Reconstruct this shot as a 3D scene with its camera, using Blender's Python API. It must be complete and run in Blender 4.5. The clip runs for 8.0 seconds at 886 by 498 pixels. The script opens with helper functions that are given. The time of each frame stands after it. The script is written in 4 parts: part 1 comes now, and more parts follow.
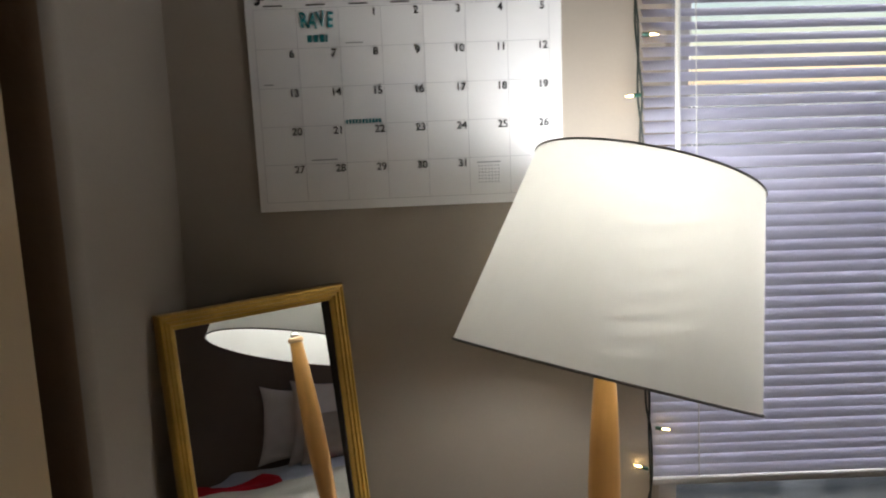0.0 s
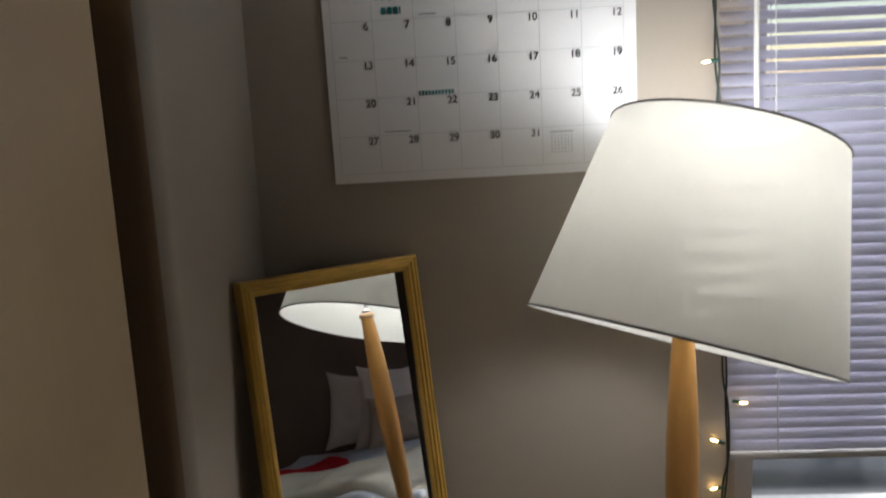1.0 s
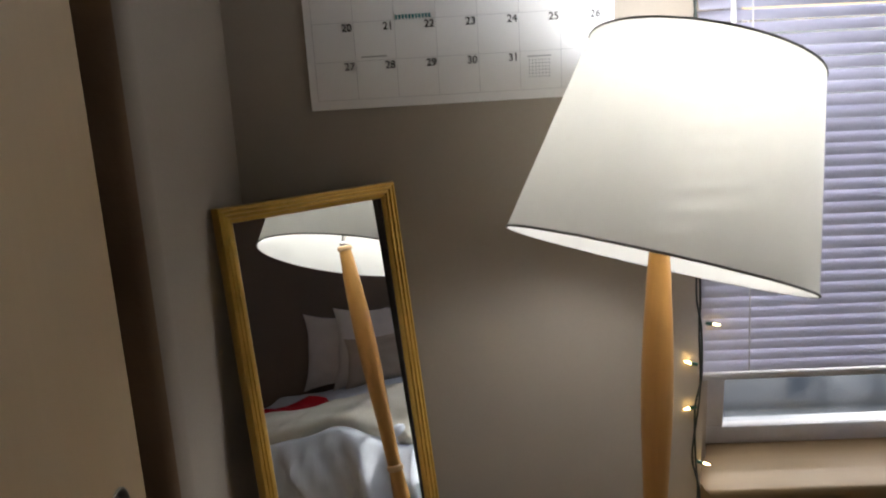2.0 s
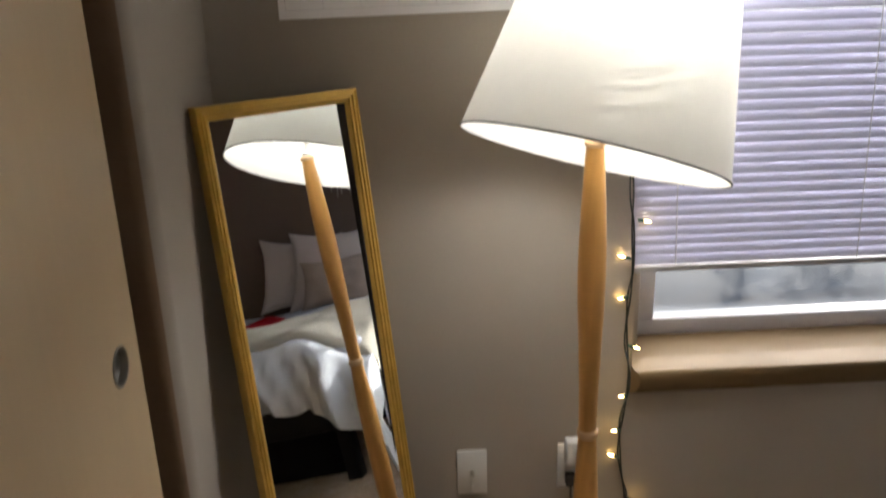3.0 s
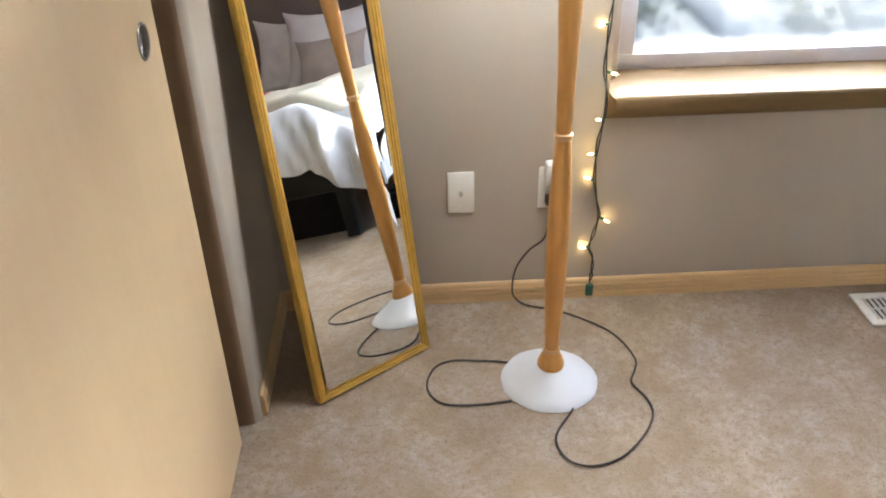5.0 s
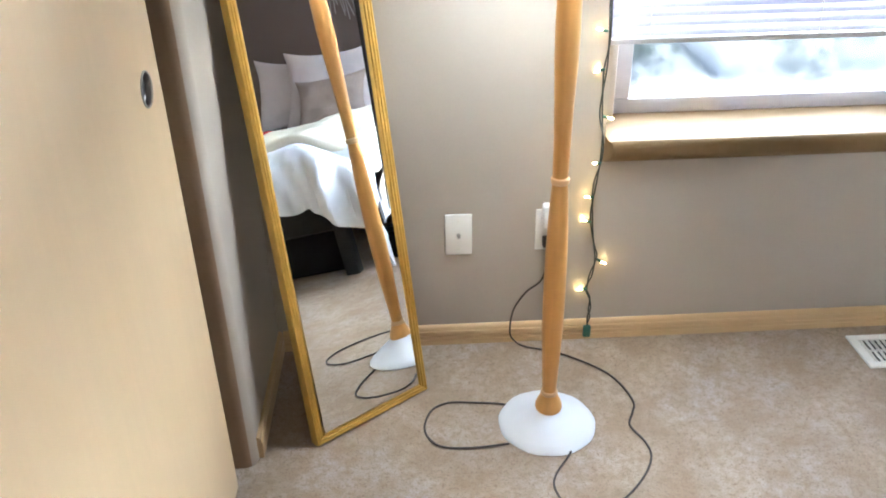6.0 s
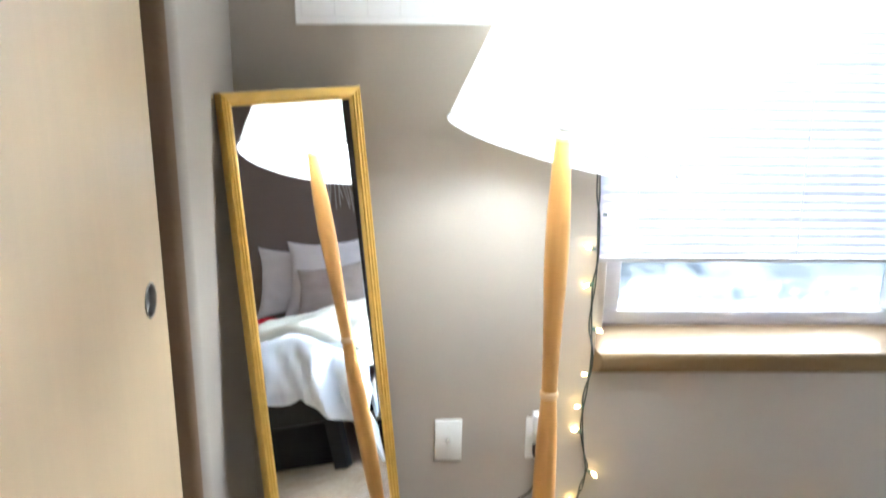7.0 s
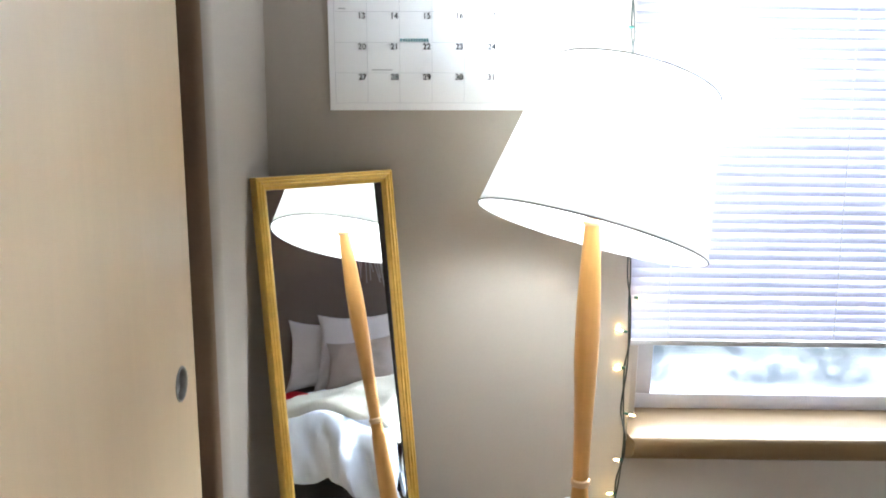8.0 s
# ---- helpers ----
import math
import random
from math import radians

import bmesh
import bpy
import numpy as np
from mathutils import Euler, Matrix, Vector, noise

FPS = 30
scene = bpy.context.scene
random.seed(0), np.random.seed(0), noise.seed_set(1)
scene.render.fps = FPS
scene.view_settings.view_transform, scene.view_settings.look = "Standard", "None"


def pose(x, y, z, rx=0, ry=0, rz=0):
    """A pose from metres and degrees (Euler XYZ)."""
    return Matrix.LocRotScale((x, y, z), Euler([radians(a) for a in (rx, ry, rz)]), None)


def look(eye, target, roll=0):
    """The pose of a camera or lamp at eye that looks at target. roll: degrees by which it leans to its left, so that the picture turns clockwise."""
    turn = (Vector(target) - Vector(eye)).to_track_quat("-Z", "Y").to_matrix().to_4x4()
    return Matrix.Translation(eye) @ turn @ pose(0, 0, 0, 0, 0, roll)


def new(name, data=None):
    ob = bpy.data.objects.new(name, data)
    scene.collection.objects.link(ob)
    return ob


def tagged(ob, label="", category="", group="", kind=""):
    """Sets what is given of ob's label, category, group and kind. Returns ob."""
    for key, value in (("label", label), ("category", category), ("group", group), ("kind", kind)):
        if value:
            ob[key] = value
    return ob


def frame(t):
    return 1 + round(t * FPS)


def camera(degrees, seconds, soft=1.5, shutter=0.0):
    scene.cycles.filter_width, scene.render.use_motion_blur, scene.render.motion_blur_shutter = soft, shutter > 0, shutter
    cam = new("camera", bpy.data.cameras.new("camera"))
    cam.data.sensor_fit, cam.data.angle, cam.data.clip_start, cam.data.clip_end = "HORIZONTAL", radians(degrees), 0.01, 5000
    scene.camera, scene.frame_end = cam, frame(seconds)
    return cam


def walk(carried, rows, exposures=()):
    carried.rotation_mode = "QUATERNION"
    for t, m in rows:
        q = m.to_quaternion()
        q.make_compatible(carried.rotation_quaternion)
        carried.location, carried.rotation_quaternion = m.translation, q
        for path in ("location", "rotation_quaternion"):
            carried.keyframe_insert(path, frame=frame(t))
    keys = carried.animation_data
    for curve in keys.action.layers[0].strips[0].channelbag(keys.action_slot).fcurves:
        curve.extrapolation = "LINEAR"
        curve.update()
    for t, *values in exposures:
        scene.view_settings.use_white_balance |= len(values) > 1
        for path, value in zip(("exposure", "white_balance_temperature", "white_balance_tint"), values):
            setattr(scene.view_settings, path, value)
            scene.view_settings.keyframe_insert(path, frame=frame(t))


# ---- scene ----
cam = camera(56.4, 8.0, soft=1.9, shutter=0.5)
PATH = [
    (0, (0.121, -1.476, 1.597), (0.173, 0.487, 1.216), -1.5),
    (0.2, (0.115, -1.479, 1.593), (0.140, 0.487, 1.223), -1.3),
    (0.5, (0.107, -1.483, 1.587), (0.092, 0.491, 1.265), -1.9),
    (0.7, (0.103, -1.485, 1.575), (0.047, 0.492, 1.283), -2.0),
    (0.8, (0.102, -1.487, 1.570), (0.029, 0.486, 1.246), -1.7),
    (1, (0.098, -1.489, 1.558), (0.003, 0.470, 1.167), -2.5),
    (1.2, (0.098, -1.489, 1.556), (-0.028, 0.463, 1.136), -2.0),
    (1.5, (0.097, -1.489, 1.552), (-0.008, 0.453, 1.087), -2.6),
    (1.7, (0.097, -1.492, 1.541), (0.013, 0.444, 1.049), -2.6),
    (2.8, (0.062, -1.609, 1.495), (0.140, 0.293, 0.884), -2.6),
    (2.9, (0.068, -1.636, 1.494), (0.147, 0.259, 0.858), -2.1),
    (3, (0.075, -1.663, 1.493), (0.148, 0.222, 0.828), -1.6),
    (3.2, (0.083, -1.724, 1.481), (0.143, 0.140, 0.759), -1.4),
    (3.5, (0.094, -1.815, 1.462), (0.119, 0.011, 0.647), -1.6),
    (3.7, (0.096, -1.850, 1.443), (0.118, -0.057, 0.557), -1.9),
    (4, (0.099, -1.902, 1.415), (0.137, -0.135, 0.479), -1.9),
    (4.2, (0.092, -1.901, 1.403), (0.141, -0.169, 0.404), -1.5),
    (4.5, (0.082, -1.899, 1.386), (0.135, -0.204, 0.326), -1.5),
    (4.7, (0.074, -1.895, 1.369), (0.133, -0.209, 0.294), -1.5),
    (5.8, (0.070, -1.893, 1.385), (0.143, -0.167, 0.378), -1.1),
    (6, (0.073, -1.895, 1.390), (0.145, -0.161, 0.396), -1.1),
    (6.2, (0.077, -1.899, 1.400), (0.150, -0.159, 0.417), -0.7),
    (6.3, (0.080, -1.901, 1.404), (0.155, -0.119, 0.500), -1.2),
    (6.5, (0.084, -1.905, 1.414), (0.161, -0.072, 0.619), -0.5),
    (6.8, (0.085, -1.906, 1.443), (0.170, -0.022, 0.778), 0.7),
    (7, (0.085, -1.907, 1.462), (0.171, 0.001, 0.867), 1.0),
    (7.2, (0.083, -1.909, 1.470), (0.163, 0.024, 0.963), 1.3),
    (7.3, (0.081, -1.911, 1.475), (0.146, 0.028, 0.986), 0.8),
    (7.5, (0.079, -1.913, 1.483), (0.118, 0.040, 1.056), 0.7),
    (7.7, (0.081, -1.910, 1.485), (0.100, 0.045, 1.061), 0.3),
    (8, (0.085, -1.905, 1.488), (0.097, 0.048, 1.057), 0.8),
]
EXPOSURES = [(0.0, -0.16, 6250, 10), (0.5, -0.20, 6150, 10), (1.0, -0.28, 6150, 10), (1.5, -0.16, 6100, 11), (3.0, 0.6, 6350, 11), (3.5, 0.85, 6400, 11), (4.0, 1.48, 6300, 9), (4.5, 1.88, 6150, 9),
             (6.0, 2.52, 5350, 5), (6.5, 2.55, 5250, 4), (7.0, 2.52, 5250, 4), (7.5, 2.42, 5300, 4), (8.0, 2.08, 5400, 5)]
walk(cam, [(t, look(e, a, r)) for t, e, a, r in PATH], EXPOSURES)

# ---- world, sun, large lights ----
SUN_ELEVATION, SUN_AZIMUTH = 16.0, 26.0   # degrees; azimuth from +y towards +x
world = bpy.data.worlds.new("world")
scene.world = world
world.use_nodes = True
wn = world.node_tree
sky = wn.nodes.new("ShaderNodeTexSky")
sky.sky_type = "NISHITA"
sky.sun_disc = False
sky.dust_density = 0.1
sky.ozone_density = 3.0
sky.sun_elevation = radians(SUN_ELEVATION)
sky.sun_rotation = radians(SUN_AZIMUTH)
wn.links.new(sky.outputs["Color"], wn.nodes["Background"].inputs["Color"])
wn.nodes["Background"].inputs["Strength"].default_value = 0.085

sun = new("sun", bpy.data.lights.new("sun", "SUN"))
sun.data.energy = 4.5
sun.data.angle = radians(0.53)
sun.data.color = (1.0, 0.95, 0.88)
el, az = radians(SUN_ELEVATION), radians(SUN_AZIMUTH)
SUN_DIR = Vector((math.sin(az) * math.cos(el), math.cos(az) * math.cos(el), math.sin(el)))
sun.matrix_world = look(SUN_DIR * 30, (0, 0, 0))

# area lamp added outside, above the window, to strengthen the sky's daylight
day = new("window_daylight", bpy.data.lights.new("window_daylight", "AREA"))
day.data.shape = "RECTANGLE"
day.data.size, day.data.size_y = 2.7, 0.7
day.data.energy = 7
day.data.color = (0.66, 0.74, 1.0)
day.matrix_world = look((1.94, 0.85, 2.45), (1.94, -0.35, 1.15))

# ---- materials ----
MATS = {}


def mat(name, color, rough=0.6, metal=0.0, spread=0.12, scale=8.0, bump=0.0, bump_scale=60.0, stretch=(1, 1, 1),
        second=None, spec=0.5, translucent=0.0, coat=0.0, emission=None, per_object=0.0):
    """A procedural surface: broad and fine variation of the colour, and a fine relief."""
    if name in MATS:
        return MATS[name]
    m = bpy.data.materials.new(name)
    m.use_nodes = True
    t = m.node_tree
    b = t.nodes["Principled BSDF"]
    b.inputs["Roughness"].default_value = rough
    b.inputs["Metallic"].default_value = metal
    b.inputs["Specular IOR Level"].default_value = spec
    b.inputs["Coat Weight"].default_value = coat
    co = t.nodes.new("ShaderNodeTexCoord")
    mp = t.nodes.new("ShaderNodeMapping")
    mp.inputs["Scale"].default_value = stretch
    t.links.new(co.outputs["Object"], mp.inputs["Vector"])
    big = t.nodes.new("ShaderNodeTexNoise")
    big.inputs["Scale"].default_value = scale
    big.inputs["Detail"].default_value = 5
    fine = t.nodes.new("ShaderNodeTexNoise")
    fine.inputs["Scale"].default_value = bump_scale
    fine.inputs["Detail"].default_value = 4
    for n in (big, fine):
        t.links.new(mp.outputs["Vector"], n.inputs["Vector"])
    mixf = t.nodes.new("ShaderNodeMath")
    mixf.operation = "MULTIPLY_ADD"
    t.links.new(fine.outputs["Fac"], mixf.inputs[0])
    mixf.inputs[1].default_value = 0.45
    t.links.new(big.outputs["Fac"], mixf.inputs[2])
    ramp = t.nodes.new("ShaderNodeMapRange")
    ramp.inputs["From Min"].default_value = 0.42
    ramp.inputs["From Max"].default_value = 1.02
    t.links.new(mixf.outputs[0], ramp.inputs["Value"])
    mix = t.nodes.new("ShaderNodeMix")
    mix.data_type = "RGBA"
    lo = [c * (1 - spread) for c in color]
    hi = [min(1.0, c * (1 + spread)) for c in (second or color)]
    mix.inputs[6].default_value = (*lo, 1)
    mix.inputs[7].default_value = (*hi, 1)
    t.links.new(ramp.outputs["Result"], mix.inputs[0])
    col = mix.outputs[2]
    if per_object:
        info = t.nodes.new("ShaderNodeObjectInfo")
        hsv = t.nodes.new("ShaderNodeHueSaturation")
        mr = t.nodes.new("ShaderNodeMapRange")
        mr.inputs["To Min"].default_value = 1 - per_object
        mr.inputs["To Max"].default_value = 1 + per_object
        t.links.new(info.outputs["Random"], mr.inputs["Value"])
        t.links.new(mr.outputs["Result"], hsv.inputs["Value"])
        t.links.new(col, hsv.inputs["Color"])
        col = hsv.outputs["Color"]
    t.links.new(col, b.inputs["Base Color"])
    if bump:
        bp = t.nodes.new("ShaderNodeBump")
        bp.inputs["Strength"].default_value = 1.0
        bp.inputs["Distance"].default_value = bump
        t.links.new(fine.outputs["Fac"], bp.inputs["Height"])
        t.links.new(bp.outputs["Normal"], b.inputs["Normal"])
    if translucent:
        tr = t.nodes.new("ShaderNodeBsdfTranslucent")
        t.links.new(col, tr.inputs["Color"])
        ms = t.nodes.new("ShaderNodeMixShader")
        ms.inputs[0].default_value = translucent
        t.links.new(b.outputs[0], ms.inputs[1])
        t.links.new(tr.outputs[0], ms.inputs[2])
        t.links.new(ms.outputs[0], t.nodes["Material Output"].inputs["Surface"])
    if emission:
        b.inputs["Emission Color"].default_value = (*emission[:3], 1)
        b.inputs["Emission Strength"].default_value = emission[3]
    MATS[name] = m
    return m


WALL = mat("taupe_wall_paint", (0.400, 0.352, 0.292), 0.7, spread=0.04, scale=3, bump=0.0003, bump_scale=130)
BROWN_WALL = mat("brown_wall_paint", (0.225, 0.164, 0.128), 0.6, spread=0.06, scale=3, bump=0.0006, bump_scale=130)
END_SHADE = mat("brown_end_shade", (0.27, 0.185, 0.115), 0.6, spread=0.06, scale=3, bump=0.0004, bump_scale=130)
CEILING = mat("white_ceiling_paint", (0.68, 0.67, 0.64), 0.8, spread=0.03, bump=0.001, bump_scale=90)
CARPET = mat("beige_carpet", (0.42, 0.33, 0.24), 0.95, spread=0.10, scale=14, spec=0.08)
ct = CARPET.node_tree
cb = ct.nodes["Principled BSDF"]
c_co = ct.nodes.new("ShaderNodeTexCoord")


def carpet_noise(scale, detail, rough=0.6):
    n = ct.nodes.new("ShaderNodeTexNoise")
    n.inputs["Scale"].default_value, n.inputs["Detail"].default_value, n.inputs["Roughness"].default_value = scale, detail, rough
    ct.links.new(c_co.outputs["Object"], n.inputs["Vector"])
    return n.outputs["Fac"]


def carpet_mix(fac, lo, hi, a, b):
    m = ct.nodes.new("ShaderNodeMix")
    m.data_type = "RGBA"
    r = ct.nodes.new("ShaderNodeMapRange")
    r.inputs["From Min"].default_value, r.inputs["From Max"].default_value = lo, hi
    ct.links.new(fac, r.inputs["Value"])
    ct.links.new(r.outputs["Result"], m.inputs[0])
    for k, c in ((6, a), (7, b)):
        if isinstance(c, tuple):
            m.inputs[k].default_value = (*c, 1)
        else:
            ct.links.new(c, m.inputs[k])
    return m.outputs[2]


tone = carpet_mix(carpet_noise(2.2, 3), 0.40, 0.62, (0.425, 0.362, 0.315), (0.455, 0.365, 0.270))
stain = carpet_mix(carpet_noise(7, 4, 0.65), 0.36, 0.60, (0.335, 0.25, 0.17), tone)
worn = carpet_mix(carpet_noise(38, 5, 0.75), 0.33, 0.55, (0.31, 0.235, 0.155), stain)
speck = carpet_mix(carpet_noise(95, 3, 0.8), 0.34, 0.46, (0.27, 0.20, 0.135), worn)
tuft = carpet_mix(carpet_noise(260, 2, 0.7), 0.30, 0.48, (0.25, 0.19, 0.13), speck)
ct.links.new(tuft, cb.inputs["Base Color"])
c_b = ct.nodes.new("ShaderNodeBump")
c_b.inputs["Distance"].default_value = 0.004
ct.links.new(carpet_noise(330, 2, 0.7), c_b.inputs["Height"])
ct.links.new(c_b.outputs["Normal"], cb.inputs["Normal"])
DOOR = mat("cream_wood_veneer", (0.58, 0.435, 0.26), 0.42, spread=0.05, scale=5, bump=0.00012, bump_scale=45, stretch=(1.2, 1.2, 0.10))
OAK = mat("honey_oak_trim", (0.56, 0.39, 0.20), 0.38, spread=0.14, scale=9, bump=0.0002, bump_scale=60, stretch=(0.12, 1.4, 1.4))
# same oak as the trim, darkened to offset the strong window light on the sill
OAK_SILL = mat("darkened_oak_sill", (0.19, 0.125, 0.058), 0.70, spec=0.15, spread=0.12, scale=9, bump=0.0002, bump_scale=60, stretch=(0.12, 1.4, 1.4))
LAMP_WOOD = mat("varnished_beech", (0.64, 0.335, 0.095), 0.36, spread=0.13, scale=14, bump=0.0001, bump_scale=70, stretch=(2.0, 2.0, 0.12), coat=0.12)
LAMP_RING = mat("pale_turned_ring", (0.66, 0.43, 0.22), 0.35, spread=0.08, scale=30)
GOLD = mat("antique_gold_frame", (0.66, 0.425, 0.090), 0.32, metal=0.45, spread=0.16, scale=22, bump=0.0002, bump_scale=110)
GOLD_DARK = mat("dark_frame_back", (0.05, 0.036, 0.025), 0.7, spread=0.2)
WHITE_PLASTIC = mat("white_plastic", (0.80, 0.79, 0.75), 0.32, spread=0.02)
WHITE_METAL = mat("white_painted_metal", (0.78, 0.76, 0.71), 0.4, spread=0.04, scale=30)
VINYL = mat("white_window_vinyl", (0.50, 0.485, 0.47), 0.4, spread=0.05, scale=20)
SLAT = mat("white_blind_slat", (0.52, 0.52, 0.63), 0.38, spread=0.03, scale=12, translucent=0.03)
DARK = mat("dark_gap", (0.03, 0.025, 0.02), 0.8)
BLACK_CORD = mat("dark_brown_cord", (0.035, 0.026, 0.020), 0.5, spread=0.1)
GREEN_WIRE = mat("dark_green_wire", (0.008, 0.016, 0.011), 0.45, spread=0.15)
GREEN_SOCKET = mat("green_socket_plastic", (0.02, 0.10, 0.07), 0.4, spread=0.1)
NICKEL = mat("brushed_nickel", (0.50, 0.48, 0.45), 0.30, metal=1.0, spread=0.08, scale=40)
PULL = mat("dark_nickel", (0.26, 0.25, 0.235), 0.33, metal=1.0, spread=0.15, scale=40)
BASE_WHITE = mat("frosted_white_base", (0.70, 0.72, 0.76), 0.4, spread=0.03, scale=14, bump=0.0006, bump_scale=22, coat=0.2)
SHADE = mat("white_lamp_fabric", (0.86, 0.85, 0.81), 0.9, spread=0.015, scale=30, bump=0.0002, bump_scale=600, spec=0.1, translucent=0.45)
SHADE_TRIM = mat("grey_shade_edge", (0.20, 0.19, 0.18), 0.8, spread=0.05)
PAPER = mat("white_calendar_paper", (0.92, 0.92, 0.92), 0.6, spread=0.03, scale=6, bump=0.0006, bump_scale=7)
INK = mat("black_print", (0.03, 0.03, 0.032), 0.6)
GREY_INK = mat("grey_print", (0.42, 0.42, 0.44), 0.6)
LINE_INK = mat("pale_grid_print", (0.55, 0.55, 0.57), 0.6)
TEAL_INK = mat("teal_marker_ink", (0.02, 0.22, 0.24), 0.5, spread=0.25, scale=60)
SHEET = mat("white_cotton_duvet", (0.66, 0.69, 0.74), 0.85, spread=0.03, scale=6, bump=0.0008, bump_scale=40, spec=0.2)
CREAM = mat("cream_quilt", (0.64, 0.60, 0.50), 0.85, spread=0.04, scale=7, bump=0.0012, bump_scale=45, spec=0.2)
PILLOW = mat("white_pillowcase", (0.88, 0.79, 0.73), 0.88, spread=0.04, scale=5, bump=0.001, bump_scale=30, spec=0.2)
LINEN = mat("beige_linen_cushion", (0.56, 0.45, 0.36), 0.9, spread=0.08, scale=10, bump=0.001, bump_scale=300, spec=0.1)
RED = mat("red_knit_throw", (0.42, 0.010, 0.016), 0.85, spread=0.2, scale=20, bump=0.002, bump_scale=120, spec=0.1)
BLACK_CLOTH = mat("black_bed_base", (0.007, 0.007, 0.008), 0.8, spec=0.2, spread=0.2, scale=12, bump=0.0006, bump_scale=200)
BLACK_WOOD = mat("black_painted_wood", (0.010, 0.010, 0.011), 0.5, spec=0.3, spread=0.2, scale=14, bump=0.0002, bump_scale=80)
ROPE = mat("ivory_cotton_rope", (0.48, 0.43, 0.38), 0.9, spread=0.1)
LEAF = mat("evergreen_leaf", (0.06, 0.10, 0.05), 0.5, spread=0.4, scale=3)
BARK = mat("tree_bark", (0.11, 0.085, 0.065), 0.9, spread=0.3, scale=10, bump=0.01, bump_scale=20)
GRASS = mat("frosted_lawn", (0.13, 0.145, 0.14), 0.9, spread=0.3, scale=2, bump=0.02, bump_scale=12)
CONCRETE = mat("pale_concrete", (0.30, 0.295, 0.285), 0.85, spread=0.15, scale=2, bump=0.003, bump_scale=40)
GLOW = mat("lit_fairy_bulb", (0.9, 0.8, 0.6), 0.2, emission=(1.0, 0.66, 0.22, 26.0))
BULB_GLASS = mat("lit_lamp_bulb", (0.95, 0.93, 0.88), 0.3, emission=(1.0, 0.88, 0.68, 12.0))

MIRROR = bpy.data.materials.new("mirror_silver")
MIRROR.use_nodes = True
mb = MIRROR.node_tree.nodes["Principled BSDF"]
mb.inputs["Base Color"].default_value = (0.86, 0.88, 0.87, 1)
mb.inputs["Metallic"].default_value = 1.0
mb.inputs["Roughness"].default_value = 0.0

GLASS = bpy.data.materials.new("misted_window_glass")
GLASS.use_nodes = True
gb = GLASS.node_tree.nodes["Principled BSDF"]
gb.inputs["Base Color"].default_value = (0.97, 0.98, 0.98, 1)
gb.inputs["Transmission Weight"].default_value = 1.0
gb.inputs["IOR"].default_value = 1.45
g_n = GLASS.node_tree.nodes.new("ShaderNodeTexNoise")
g_n.inputs["Scale"].default_value = 7.0
g_r = GLASS.node_tree.nodes.new("ShaderNodeMapRange")
g_r.inputs["To Min"].default_value, g_r.inputs["To Max"].default_value = 0.05, 0.12
GLASS.node_tree.links.new(g_n.outputs["Fac"], g_r.inputs["Value"])
GLASS.node_tree.links.new(g_r.outputs["Result"], gb.inputs["Roughness"])


def glass_node(kind, **values):
    n = GLASS.node_tree.nodes.new(kind)
    for k, v in values.items():
        n.inputs[k].default_value = v
    return n


def glass_math(op, a, b):
    n = GLASS.node_tree.nodes.new("ShaderNodeMath")
    n.operation = op
    n.use_clamp = True
    for i, v in enumerate((a, b)):
        if isinstance(v, (int, float)):
            n.inputs[i].default_value = v
        else:
            GLASS.node_tree.links.new(v, n.inputs[i])
    return n.outputs[0]


# condensation: a damp band along the bottom, runs and one big wiped blot
g_l = GLASS.node_tree.links
g_tc = GLASS.node_tree.nodes.new("ShaderNodeTexCoord")
g_run = GLASS.node_tree.nodes.new("ShaderNodeMapping")
g_run.inputs["Scale"].default_value = (11, 1, 5)
g_l.new(g_tc.outputs["Object"], g_run.inputs["Vector"])
g_rn = glass_node("ShaderNodeTexNoise", Scale=1.0, Detail=4.0)
g_l.new(g_run.outputs["Vector"], g_rn.inputs["Vector"])
g_sep = GLASS.node_tree.nodes.new("ShaderNodeSeparateXYZ")
g_l.new(g_tc.outputs["Object"], g_sep.inputs["Vector"])
g_band = glass_node("ShaderNodeMapRange", **{"From Min": 0.674, "From Max": 0.648})
g_l.new(g_sep.outputs["Z"], g_band.inputs["Value"])
g_blot = GLASS.node_tree.nodes.new("ShaderNodeMapping")
g_blot.inputs["Location"].default_value = (-0.94 / 0.075, 0, -0.86 / 0.22)
g_blot.inputs["Scale"].default_value = (1 / 0.075, 0, 1 / 0.22)
g_l.new(g_tc.outputs["Object"], g_blot.inputs["Vector"])
g_sph = GLASS.node_tree.nodes.new("ShaderNodeTexGradient")
g_sph.gradient_type = "SPHERICAL"
g_l.new(g_blot.outputs["Vector"], g_sph.inputs["Vector"])
g_runs = glass_node("ShaderNodeMapRange", **{"From Min": 0.42, "From Max": 0.85, "To Min": 0.05, "To Max": 0.26})
g_l.new(g_rn.outputs["Fac"], g_runs.inputs["Value"])
g_sum = glass_math("ADD", glass_math("MULTIPLY", g_band.outputs["Result"], glass_math("ADD", g_rn.outputs["Fac"], 0.25)),
                   glass_math("MULTIPLY", g_sph.outputs["Fac"], glass_math("MULTIPLY", g_rn.outputs["Fac"], 1.9)))
g_damp = glass_math("ADD", g_sum, g_runs.outputs["Result"])
g_tr = GLASS.node_tree.nodes.new("ShaderNodeBsdfTranslucent")
g_tr.inputs["Color"].default_value = (0.86, 0.90, 0.95, 1)
g_mix = GLASS.node_tree.nodes.new("ShaderNodeMixShader")
